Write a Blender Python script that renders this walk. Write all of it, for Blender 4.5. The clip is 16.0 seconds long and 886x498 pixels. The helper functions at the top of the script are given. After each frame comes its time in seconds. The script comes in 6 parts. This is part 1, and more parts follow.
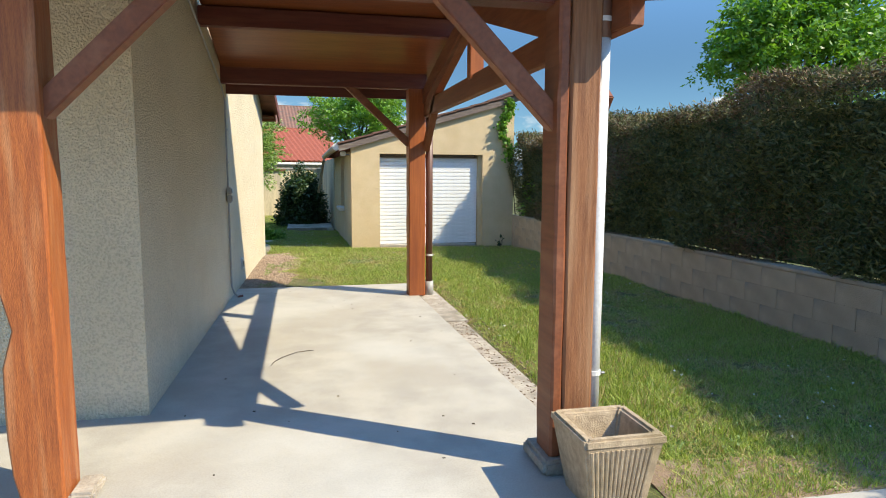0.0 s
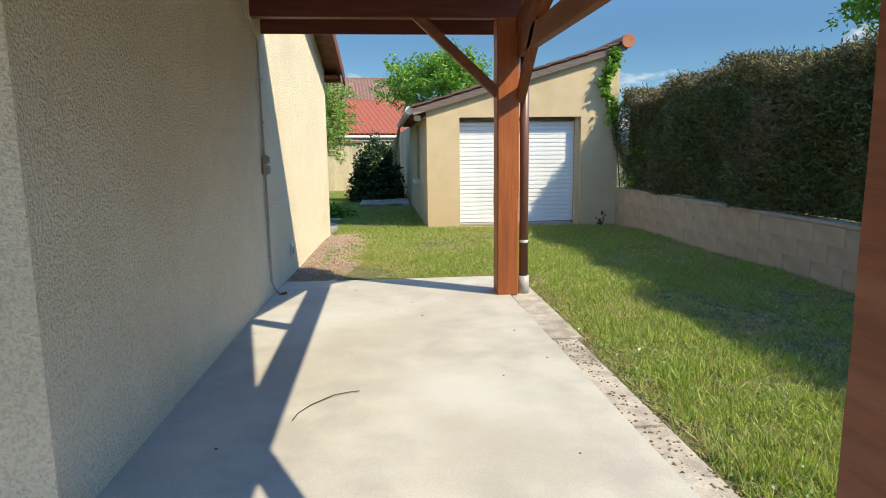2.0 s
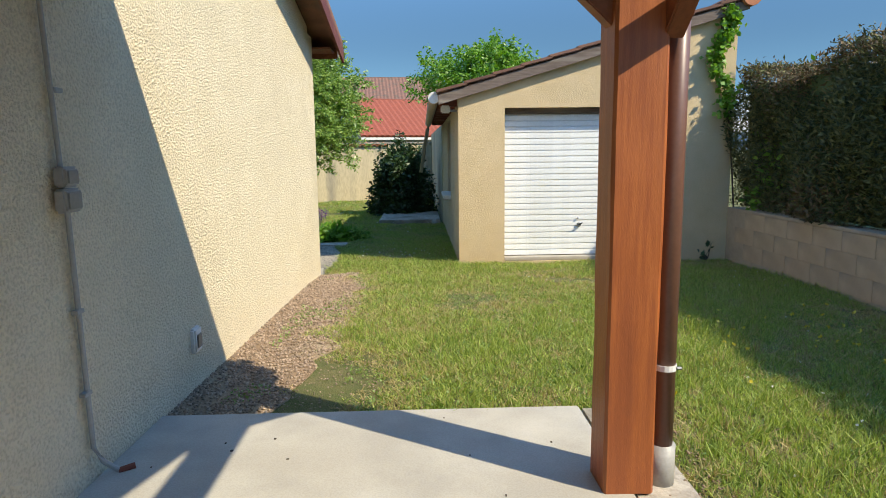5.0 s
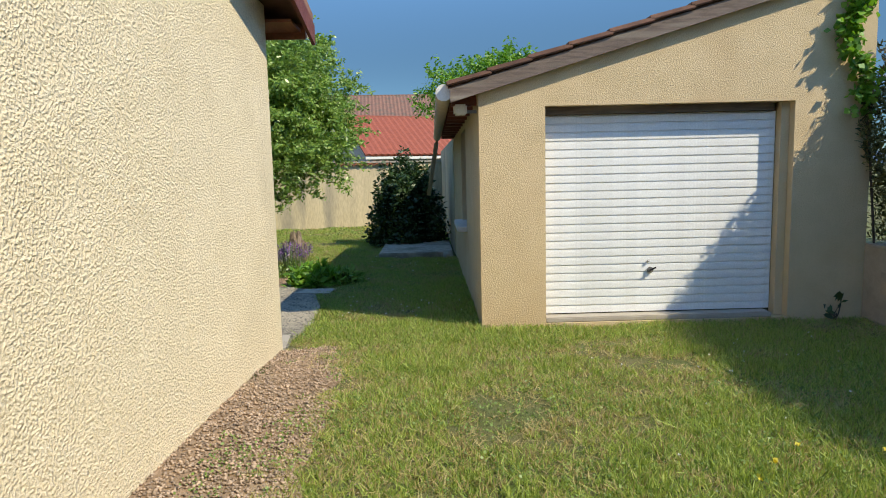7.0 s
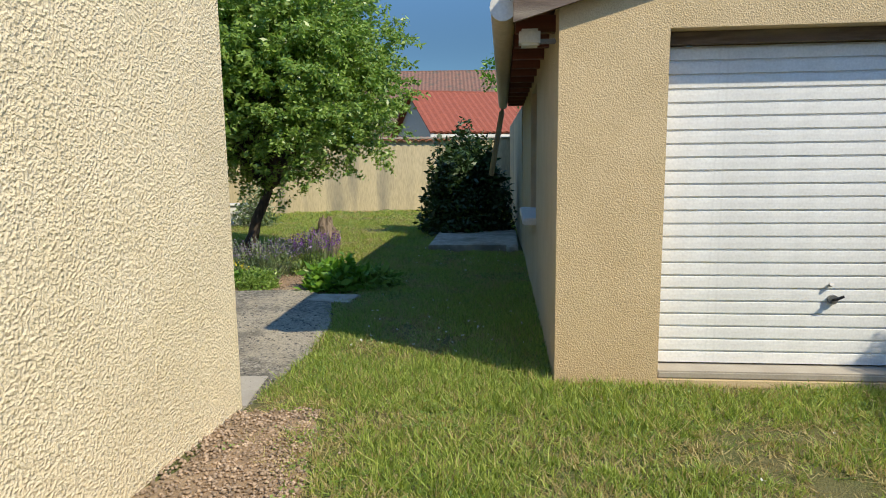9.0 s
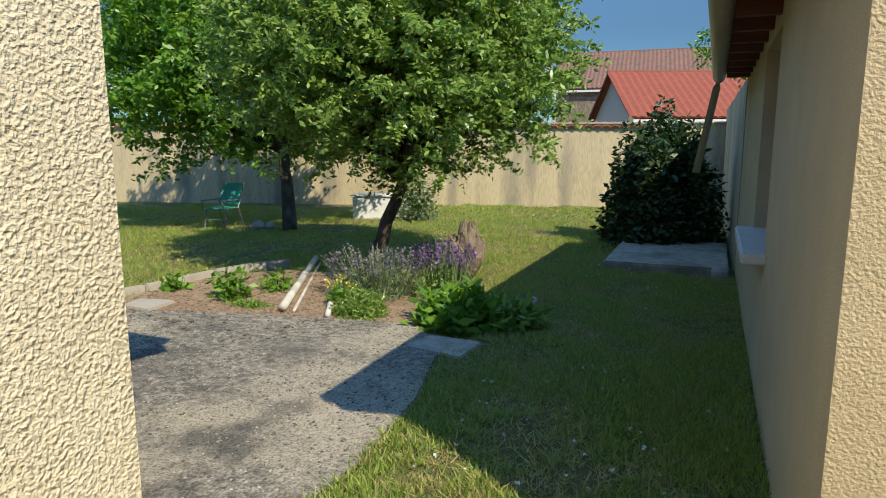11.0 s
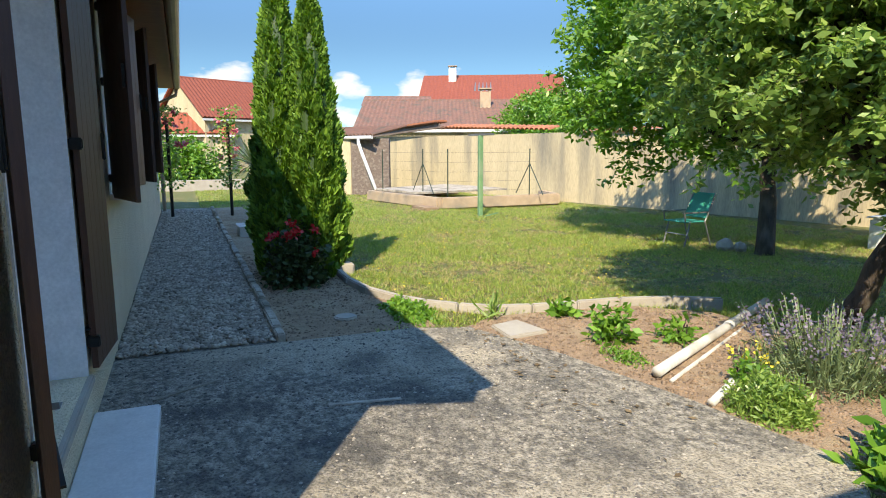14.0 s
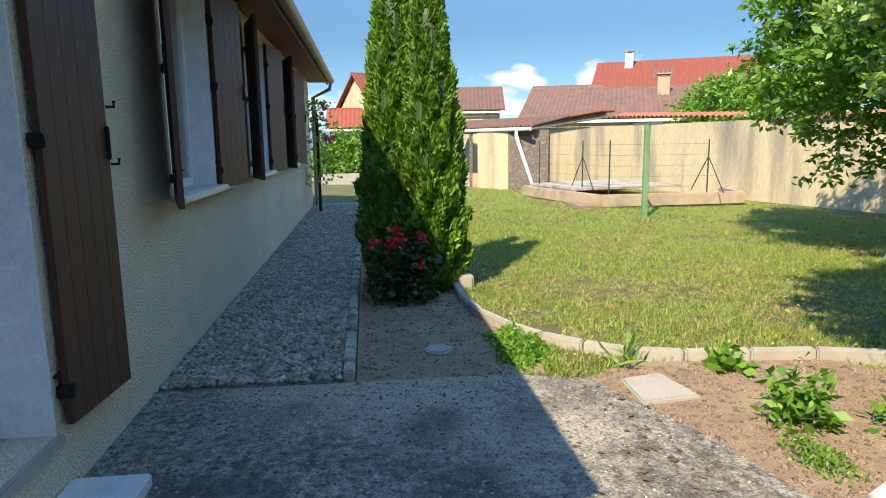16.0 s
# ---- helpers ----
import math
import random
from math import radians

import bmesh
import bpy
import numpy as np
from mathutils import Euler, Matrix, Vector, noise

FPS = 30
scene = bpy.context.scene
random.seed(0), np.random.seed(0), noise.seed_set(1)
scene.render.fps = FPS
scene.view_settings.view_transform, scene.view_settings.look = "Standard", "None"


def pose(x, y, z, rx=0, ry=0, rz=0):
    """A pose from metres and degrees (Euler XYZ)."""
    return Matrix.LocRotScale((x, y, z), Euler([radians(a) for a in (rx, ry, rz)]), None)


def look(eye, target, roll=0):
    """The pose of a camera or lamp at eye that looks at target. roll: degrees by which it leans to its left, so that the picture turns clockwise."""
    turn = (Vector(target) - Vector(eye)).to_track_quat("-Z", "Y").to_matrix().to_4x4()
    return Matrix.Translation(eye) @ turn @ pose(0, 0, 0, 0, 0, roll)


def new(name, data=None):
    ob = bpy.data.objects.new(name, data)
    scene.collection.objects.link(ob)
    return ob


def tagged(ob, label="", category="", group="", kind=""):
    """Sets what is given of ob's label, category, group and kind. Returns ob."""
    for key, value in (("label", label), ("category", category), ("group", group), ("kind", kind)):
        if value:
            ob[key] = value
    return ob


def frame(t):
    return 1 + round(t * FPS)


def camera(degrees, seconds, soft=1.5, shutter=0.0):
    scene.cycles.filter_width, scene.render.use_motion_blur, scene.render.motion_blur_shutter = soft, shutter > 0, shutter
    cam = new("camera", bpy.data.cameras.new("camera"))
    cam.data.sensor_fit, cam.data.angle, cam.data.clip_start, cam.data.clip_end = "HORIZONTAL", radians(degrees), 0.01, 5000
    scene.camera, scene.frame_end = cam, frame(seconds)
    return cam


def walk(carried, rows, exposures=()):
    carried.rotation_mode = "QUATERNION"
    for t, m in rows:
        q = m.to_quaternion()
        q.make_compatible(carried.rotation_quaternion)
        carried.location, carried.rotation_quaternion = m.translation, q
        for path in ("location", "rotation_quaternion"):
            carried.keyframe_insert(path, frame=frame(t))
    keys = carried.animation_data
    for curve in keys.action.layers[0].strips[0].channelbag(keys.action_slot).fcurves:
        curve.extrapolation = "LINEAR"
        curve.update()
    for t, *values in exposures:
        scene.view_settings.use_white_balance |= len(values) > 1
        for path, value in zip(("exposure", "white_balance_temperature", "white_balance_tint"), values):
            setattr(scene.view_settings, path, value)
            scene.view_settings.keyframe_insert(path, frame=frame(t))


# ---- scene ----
cam = camera(69.5, 16.0, 1.0)
METRES, EYE, TILT, LEAN, TURN = 16.15, 1.425, 0.0, 0.0, -12.6
ROWS = [
    (0.0, 0.0, 0.0, 0.0, 0.03, -6.67, -0.27),
    (0.5, -0.0055, 0.0232, -0.0004, 1.6, -6.92, 0.12),
    (1.0, -0.0065, 0.0532, -0.0028, 3.67, -7.33, 0.44),
    (1.5, -0.0095, 0.0879, -0.0054, 5.63, -8.02, 0.62),
    (2.0, -0.011, 0.124, -0.008, 7.22, -8.97, 0.69),
    (2.5, -0.013, 0.1605, -0.0099, 8.35, -9.84, 0.67),
    (3.0, -0.0147, 0.1961, -0.0105, 9.06, -10.67, 0.59),
    (3.5, -0.0144, 0.2329, -0.0104, 9.73, -10.88, 0.53),
    (4.0, -0.0218, 0.2714, -0.01, 10.0, -10.62, 0.53),
    (4.5, -0.029, 0.3104, -0.0101, 10.36, -9.81, 0.57),
    (5.0, -0.0387, 0.3493, -0.0083, 10.69, -8.63, 0.68),
    (7.5, -0.0782, 0.5471, -0.0101, 11.95, -6.87, 1.55),
    (8.0, -0.083, 0.5798, -0.0122, 12.98, -7.34, 1.42),
    (10.5, -0.1146, 0.7521, -0.0175, 30.4, -9.71, 0.09),
    (11.0, -0.1223, 0.7818, -0.0144, 35.55, -9.52, 0.11),
    (11.5, -0.1279, 0.8115, -0.0172, 41.54, -9.38, 0.01),
    (12.0, -0.1368, 0.8365, -0.0173, 48.27, -9.19, -0.15),
    (12.5, -0.1409, 0.8566, -0.0185, 55.36, -8.77, -0.06),
    (13.0, -0.1468, 0.8714, -0.0175, 63.68, -8.27, -0.02),
    (13.5, -0.1594, 0.8805, -0.0167, 72.4, -8.24, 0.05),
    (14.0, -0.1701, 0.8881, -0.0169, 80.5, -8.92, 0.22),
    (14.5, -0.1805, 0.9005, -0.0179, 87.03, -9.85, 0.56),
    (15.0, -0.1973, 0.9078, -0.0203, 91.81, -10.46, 0.71),
    (15.5, -0.217, 0.9131, -0.0188, 94.57, -10.28, 0.68),
    (16.0, -0.2425, 0.9222, -0.0165, 95.83, -9.49, 0.76),
]
walk(cam, [(t, pose(0, 0, EYE, TILT, LEAN, TURN) @ pose(METRES * x, METRES * y, METRES * z, 90 + pitch, roll, yaw)) for t, x, y, z, yaw, pitch, roll in ROWS], [(0.0, 1.05, 7500, 5), (5.0, 0.88, 7500, 5), (8.0, 0.6, 7500, 5), (10.5, 0.55, 7500, 5), (11.5, 0.85, 7500, 5), (12.5, 1.15, 7600, 6), (16.0, 1.22, 7900, 8)])


# ---- light ----
SUN = Vector((0.85, -0.56, 1.0)).normalized()
world = bpy.data.worlds.new("sky")
scene.world = world
world.use_nodes = True
wn, wl = world.node_tree.nodes, world.node_tree.links
sky = wn.new("ShaderNodeTexSky")
sky.sky_type, sky.sun_disc = "NISHITA", False
sky.sun_elevation, sky.sun_rotation = math.asin(SUN.z), math.atan2(SUN.x, SUN.y)
sky.air_density, sky.dust_density, sky.ozone_density, sky.altitude = 0.85, 0.0, 3.0, 1500
wc = wn.new("ShaderNodeTexCoord")
wmap = wn.new("ShaderNodeMapping")
wmap.inputs["Scale"].default_value = (1.0, 1.0, 2.2)
cloud = wn.new("ShaderNodeTexNoise")
cloud.inputs["Scale"].default_value, cloud.inputs["Detail"].default_value = 8.0, 8
sepw = wn.new("ShaderNodeSeparateXYZ")
band = wn.new("ShaderNodeMapRange")
band.inputs["From Min"].default_value, band.inputs["From Max"].default_value = 0.17, 0.075
band.inputs["To Min"].default_value, band.inputs["To Max"].default_value = -0.16, 0.105
addw = wn.new("ShaderNodeMath")
rampw = wn.new("ShaderNodeValToRGB")
rampw.color_ramp.elements[0].position, rampw.color_ramp.elements[1].position = 0.57, 0.68
mixw = wn.new("ShaderNodeMix")
mixw.data_type = "RGBA"
mixw.inputs["B"].default_value = (2.0, 2.05, 2.15, 1)
wl.new(wc.outputs["Generated"], wmap.inputs["Vector"])
wl.new(wmap.outputs["Vector"], cloud.inputs["Vector"])
wl.new(wc.outputs["Generated"], sepw.inputs["Vector"])
wl.new(sepw.outputs["Z"], band.inputs["Value"])
wl.new(cloud.outputs["Fac"], addw.inputs[0])
wl.new(band.outputs["Result"], addw.inputs[1])
wl.new(addw.outputs["Value"], rampw.inputs["Fac"])
wl.new(rampw.outputs["Color"], mixw.inputs["Factor"])
clear = wn.new("ShaderNodeMapRange")
clear.interpolation_type = "SMOOTHSTEP"
clear.inputs["From Min"].default_value, clear.inputs["From Max"].default_value = 0.14, 0.6
clear.inputs["To Min"].default_value, clear.inputs["To Max"].default_value = 0.21, 1.2
deep = wn.new("ShaderNodeVectorMath")
deep.operation = "SCALE"
wl.new(sepw.outputs["Z"], clear.inputs["Value"])
wl.new(sky.outputs["Color"], deep.inputs[0])
wl.new(clear.outputs["Result"], deep.inputs["Scale"])
blue = wn.new("ShaderNodeVectorMath")
blue.operation = "MULTIPLY"
blue.inputs[1].default_value = (0.64, 0.90, 1.06)
wl.new(deep.outputs["Vector"], blue.inputs[0])
wl.new(blue.outputs["Vector"], mixw.inputs["A"])
wl.new(mixw.outputs["Result"], wn["Background"].inputs["Color"])
wn["Background"].inputs["Strength"].default_value = 0.27
sun = new("sun", bpy.data.lights.new("sun", "SUN"))
sun.data.energy, sun.data.angle, sun.data.color = 3.85, radians(0.5), (1.0, 0.935, 0.82)
sun.matrix_world = look(SUN * 60, (0, 0, 0))


# ---- materials ----
def surface(name, a, b, scale=6.0, fine=80.0, rough=0.85, bump=0.3, depth=0.004, c=None, patch=1.2, metal=0.0, stretch=(1, 1, 1), spread=0.0, island=False, d=None, pit_shade=(0.2, 0.8, 0.22)):
    """A worn surface: colour a to b by a middle noise, c in broad stains, d in broader ones, relief by a fine noise,
    shade of its pits put into the colour; spread varies objects or islands.
    """
    m = bpy.data.materials.new(name)
    m.use_nodes = True
    n, l = m.node_tree.nodes, m.node_tree.links
    p = n["Principled BSDF"]
    p.inputs["Roughness"].default_value, p.inputs["Metallic"].default_value = rough, metal
    tc, mp = n.new("ShaderNodeTexCoord"), n.new("ShaderNodeMapping")
    mp.inputs["Scale"].default_value = stretch
    l.new(tc.outputs["Object"], mp.inputs["Vector"])

    def tex(sc, detail):
        t = n.new("ShaderNodeTexNoise")
        t.inputs["Scale"].default_value, t.inputs["Detail"].default_value = sc, detail
        l.new(mp.outputs["Vector"], t.inputs["Vector"])
        return t

    def mix(fac, x, y, blend="MIX"):
        k = n.new("ShaderNodeMix")
        k.data_type, k.blend_type = "RGBA", blend
        for socket, v in ((k.inputs["Factor"], fac), (k.inputs["A"], x), (k.inputs["B"], y)):
            if isinstance(v, (int, float)):
                socket.default_value = v
            elif isinstance(v, tuple):
                socket.default_value = (*v, 1)
            else:
                l.new(v, socket)
        return k.outputs["Result"]

    def ramp(src, lo, hi):
        r = n.new("ShaderNodeMapRange")
        r.inputs["From Min"].default_value, r.inputs["From Max"].default_value = lo, hi
        l.new(src, r.inputs["Value"])
        return r.outputs["Result"]
    t1, t2, t3 = tex(scale, 6), tex(patch, 4), tex(fine, 3)
    col = mix(ramp(t1.outputs["Fac"], 0.35, 0.65), a, b)
    if d:
        col = mix(ramp(tex(patch * 0.45, 5).outputs["Fac"], 0.48, 0.62), col, mix(0.75, col, d))
    if c:
        col = mix(ramp(t2.outputs["Fac"], 0.5, 0.72), col, c)
    # Hollows of the fine relief are darkened: their shade is put into the colour.
    col = mix(ramp(t3.outputs["Fac"], pit_shade[0], pit_shade[1]), mix(pit_shade[2], col, (0, 0, 0)), col)
    if spread:
        if island:
            r = n.new("ShaderNodeNewGeometry").outputs["Random Per Island"]
        else:
            r = n.new("ShaderNodeObjectInfo").outputs["Random"]
        h = n.new("ShaderNodeHueSaturation")
        v = n.new("ShaderNodeMapRange")
        v.inputs["To Min"].default_value, v.inputs["To Max"].default_value = 1 - spread, 1 + spread
        l.new(r, v.inputs["Value"])
        l.new(v.outputs["Result"], h.inputs["Value"])
        l.new(col, h.inputs["Color"])
        col = h.outputs["Color"]
    l.new(col, p.inputs["Base Color"])
    if bump:
        bp = n.new("ShaderNodeBump")
        bp.inputs["Strength"].default_value, bp.inputs["Distance"].default_value = bump, depth
        l.new(t3.outputs["Fac"], bp.inputs["Height"])
        l.new(bp.outputs["Normal"], p.inputs["Normal"])
    return m


def leafy(name, a, b, spread=0.3, through_light=0.35, rough=0.5):
    """Leaves: each island its own tone between a and b, some light passing through."""
    m = bpy.data.materials.new(name)
    m.use_nodes = True
    n, l = m.node_tree.nodes, m.node_tree.links
    p = n["Principled BSDF"]
    p.inputs["Roughness"].default_value = rough
    g = n.new("ShaderNodeNewGeometry")
    k = n.new("ShaderNodeMix")
    k.data_type = "RGBA"
    k.inputs["A"].default_value, k.inputs["B"].default_value = (*a, 1), (*b, 1)
    l.new(g.outputs["Random Per Island"], k.inputs["Factor"])
    l.new(k.outputs["Result"], p.inputs["Base Color"])
    tr = n.new("ShaderNodeBsdfTranslucent")
    hs = n.new("ShaderNodeHueSaturation")
    hs.inputs["Value"].default_value, hs.inputs["Saturation"].default_value = 1.5, 1.1
    l.new(k.outputs["Result"], hs.inputs["Color"])
    l.new(hs.outputs["Color"], tr.inputs["Color"])
    ms = n.new("ShaderNodeMixShader")
    ms.inputs["Fac"].default_value = through_light
    l.new(p.outputs["BSDF"], ms.inputs[1])
    l.new(tr.outputs["BSDF"], ms.inputs[2])
    l.new(ms.outputs["Shader"], n["Material Output"].inputs["Surface"])
    return m


def plain(name, col, rough=0.5, metal=0.0):
    return surface(name, col, tuple(v * 0.9 for v in col), 9, 60, rough, 0.08, 0.001, None, 1, metal)


RENDER = surface("roughcast_cream", (0.755, 0.645, 0.46), (0.715, 0.605, 0.42), 3.5, 70, 0.95, 1.0, 0.026, (0.67, 0.565, 0.39), 0.7, d=(0.74, 0.63, 0.445), pit_shade=(0.36, 0.56, 0.19))
GAR_RENDER = surface("roughcast_beige", (0.60, 0.46, 0.28), (0.55, 0.42, 0.25), 3.5, 110, 0.95, 0.8, 0.008, (0.52, 0.375, 0.215), 0.8, pit_shade=(0.36, 0.55, 0.09))
WALL_OLD = surface("old_garden_wall_render", (0.56, 0.46, 0.29), (0.50, 0.41, 0.26), 2.0, 50, 0.95, 0.6, 0.008, (0.24, 0.215, 0.165), 1.7, 0, (1, 1, 0.13), pit_shade=(0.35, 0.6, 0.2))
BLOCK = surface("concrete_block", (0.48, 0.36, 0.245), (0.41, 0.305, 0.205), 5, 90, 0.95, 0.8, 0.005, (0.22, 0.20, 0.17), 1.5, spread=0.04)
MORTAR = surface("mortar", (0.42, 0.34, 0.25), (0.35, 0.285, 0.21), 8, 90, 0.95, 0.5)
SLAB = surface("carport_concrete", (0.45, 0.418, 0.36), (0.36, 0.333, 0.288), 3.2, 120, 0.9, 0.3, 0.002, (0.385, 0.35, 0.295), 1.1, d=(0.49, 0.475, 0.435), pit_shade=(0.35, 0.6, 0.12))
KERB = surface("rough_kerb_concrete", (0.46, 0.405, 0.33), (0.31, 0.265, 0.215), 9, 60, 0.95, 0.8, 0.008, (0.16, 0.14, 0.105), 1.8, pit_shade=(0.35, 0.58, 0.16))
TERRACE = surface("pebbled_terrace", (0.37, 0.33, 0.265), (0.12, 0.108, 0.09), 21, 75, 0.95, 1.0, 0.014, (0.07, 0.066, 0.06), 1.9, d=(0.44, 0.38, 0.285), pit_shade=(0.36, 0.56, 0.5))
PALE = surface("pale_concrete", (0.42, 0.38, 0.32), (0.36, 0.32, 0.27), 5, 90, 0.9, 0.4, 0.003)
LAWN = surface("turf", (0.115, 0.14, 0.034), (0.17, 0.16, 0.055), 7, 120, 1.0, 1.0, 0.02, (0.205, 0.17, 0.075), 1.1, pit_shade=(0.35, 0.6, 0.4))
SOIL = surface("dry_soil", (0.36, 0.245, 0.155), (0.26, 0.175, 0.11), 9, 90, 1.0, 1.0, 0.015, (0.40, 0.31, 0.2), 2)
GRAVEL = surface("gravel_bed", (0.20, 0.18, 0.155), (0.09, 0.08, 0.07), 30, 110, 0.95, 1.0, 0.015)
PEBBLE = surface("pebbles", (0.42, 0.355, 0.28), (0.23, 0.19, 0.148), 9, 90, 0.85, 0.3, 0.003, spread=0.45, island=True)
WOOD = surface("stained_wood", (0.40, 0.115, 0.028), (0.30, 0.078, 0.019), 7, 60, 0.5, 0.35, 0.003, (0.24, 0.062, 0.018), 1.1, 0, (9, 9, 0.5))
WOOD_WORN = surface("worn_stained_wood", (0.40, 0.115, 0.028), (0.29, 0.075, 0.019), 7, 60, 0.5, 0.5, 0.004, (0.46, 0.20, 0.085), 1.7, 0, (9, 9, 0.7), pit_shade=(0.36, 0.58, 0.3))
WOOD_OLD = surface("weathered_stained_wood", (0.33, 0.135, 0.055), (0.21, 0.078, 0.03), 6, 60, 0.65, 0.7, 0.005, (0.42, 0.23, 0.12), 1.3, 0, (10, 10, 0.5))
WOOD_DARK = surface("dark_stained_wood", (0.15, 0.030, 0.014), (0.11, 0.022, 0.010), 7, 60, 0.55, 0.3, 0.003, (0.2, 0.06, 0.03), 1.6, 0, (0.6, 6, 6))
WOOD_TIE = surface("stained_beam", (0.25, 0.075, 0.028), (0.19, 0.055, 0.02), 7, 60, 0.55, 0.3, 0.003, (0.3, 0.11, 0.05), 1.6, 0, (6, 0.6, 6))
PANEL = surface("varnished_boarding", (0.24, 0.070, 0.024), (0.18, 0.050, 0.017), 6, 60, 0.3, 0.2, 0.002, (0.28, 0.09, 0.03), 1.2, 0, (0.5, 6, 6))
GREY_WOOD = surface("weathered_wood", (0.20, 0.15, 0.125), (0.12, 0.09, 0.075), 8, 60, 0.9, 0.6, 0.005, (0.28, 0.24, 0.2), 2, 0, (0.7, 6, 6))
SHUTTER = surface("shutter_wood", (0.095, 0.037, 0.022), (0.07, 0.026, 0.016), 8, 60, 0.55, 0.35, 0.002, (0.075, 0.035, 0.02), 2, 0, (7, 7, 0.6))
WHITE = plain("white_paint", (0.87, 0.87, 0.86), 0.35)
PVC = plain("white_plastic", (0.72, 0.71, 0.69), 0.35)
OLD_PVC = surface("soiled_white_plastic", (0.62, 0.60, 0.56), (0.5, 0.48, 0.44), 6, 60, 0.5, 0.1, 0.001, (0.3, 0.27, 0.22), 1.5)
BEIGE_PVC = plain("beige_plastic", (0.55, 0.45, 0.33), 0.45)
BROWN_PVC = plain("brown_plastic", (0.16, 0.075, 0.05), 0.4)
GREY_PVC = plain("grey_plastic", (0.36, 0.35, 0.33), 0.5)
GREY_METAL = plain("grey_metal", (0.25, 0.25, 0.25), 0.45, 0.6)
IRON = plain("black_iron", (0.012, 0.012, 0.013), 0.45, 0.3)
ALU = surface("gutter_metal", (0.34, 0.27, 0.2), (0.28, 0.22, 0.17), 6, 60, 0.45, 0.1, 0.001, None, 1, 0.4)
TILE_OLD = surface("old_clay_tile", (0.22, 0.11, 0.075), (0.15, 0.075, 0.055), 6, 70, 0.9, 0.5, 0.004, (0.10, 0.08, 0.06), 2, spread=0.25)
TILE_RED = surface("red_clay_tile", (0.29, 0.070, 0.036), (0.22, 0.052, 0.028), 6, 70, 0.8, 0.3, 0.003, None, 1, spread=0.15)
TILE_ORANGE = surface("orange_clay_tile", (0.42, 0.16, 0.08), (0.34, 0.12, 0.06), 6, 70, 0.85, 0.3, 0.003, (0.3, 0.13, 0.08), 2, spread=0.2)
AGGREGATE = surface("exposed_aggregate", (0.52, 0.40, 0.265), (0.36, 0.27, 0.175), 22, 130, 0.95, 1.0, 0.006, (0.3, 0.23, 0.13), 3)
STONE = surface("menhir_stone", (0.26, 0.20, 0.145), (0.16, 0.12, 0.088), 7, 40, 0.95, 1.0, 0.02, (0.32, 0.25, 0.19), 2.5, 0, (2, 2, 0.6))
BARK = surface("bark", (0.085, 0.062, 0.045), (0.045, 0.034, 0.026), 12, 50, 0.95, 1.0, 0.012, (0.16, 0.13, 0.1), 3, 0, (3, 3, 0.8))
GREEN_PAINT = surface("faded_green_paint", (0.17, 0.32, 0.15), (0.13, 0.26, 0.12), 6, 60, 0.6, 0.2, 0.002, (0.22, 0.3, 0.18), 2)
TEAL = plain("teal_canvas", (0.03, 0.33, 0.25), 0.7)
MESH_GREEN = plain("green_coated_wire", (0.03, 0.05, 0.035), 0.5)
LEAF = leafy("fruit_tree_leaves", (0.095, 0.185, 0.034), (0.33, 0.45, 0.12), through_light=0.4, rough=0.36)
LEAF_BRIGHT = leafy("bright_leaves", (0.07, 0.18, 0.022), (0.20, 0.36, 0.05), rough=0.45)
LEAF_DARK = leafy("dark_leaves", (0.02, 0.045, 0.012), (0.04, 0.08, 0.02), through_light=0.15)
HEDGE = leafy("hedge_foliage", (0.025, 0.042, 0.014), (0.17, 0.17, 0.055), through_light=0.12, rough=0.7)
HEDGE_DRY = leafy("dry_hedge_foliage", (0.10, 0.066, 0.034), (0.21, 0.145, 0.075), through_light=0.1, rough=0.8)
THUJA = leafy("thuja_foliage", (0.04, 0.115, 0.012), (0.20, 0.34, 0.04), through_light=0.2, rough=0.6)
GRASS = leafy("grass_blades", (0.11, 0.19, 0.028), (0.42, 0.48, 0.12), through_light=0.35, rough=0.6)
GRASS_DRY = leafy("dry_grass_blades", (0.27, 0.21, 0.09), (0.50, 0.42, 0.20), through_light=0.3, rough=0.7)
LAVENDER = leafy("lavender_stems", (0.10, 0.155, 0.065), (0.21, 0.265, 0.13), through_light=0.2)
PURPLE = leafy("purple_flowers", (0.10, 0.035, 0.19), (0.22, 0.08, 0.33), through_light=0.2)
LILAC = leafy("lilac_flowers", (0.13, 0.11, 0.16), (0.2, 0.17, 0.22), through_light=0.2)
RED_PETAL = leafy("red_petals", (0.5, 0.015, 0.02), (0.6, 0.05, 0.06), through_light=0.25)
PINK_PETAL = leafy("pink_petals", (0.6, 0.1, 0.15), (0.65, 0.2, 0.26), through_light=0.25)
YELLOW = leafy("yellow_flowers", (0.6, 0.45, 0.02), (0.7, 0.6, 0.1), through_light=0.2)
CLOVER_LEAF = leafy("clover_leaves", (0.11, 0.19, 0.04), (0.24, 0.33, 0.09), through_light=0.25, rough=0.5)
CLOVER = leafy("white_clover", (0.6, 0.6, 0.55), (0.7, 0.7, 0.66), through_light=0.2)


def glass_material():
    m = bpy.data.materials.new("window_glass")
    m.use_nodes = True
    p = m.node_tree.nodes["Principled BSDF"]
    p.inputs["Base Color"].default_value = (0.9, 0.95, 0.95, 1)
    p.inputs["Roughness"].default_value, p.inputs["Transmission Weight"].default_value = 0.02, 1.0
    return m


GLASS = glass_material()

# ---- builders ----
BASES = {}


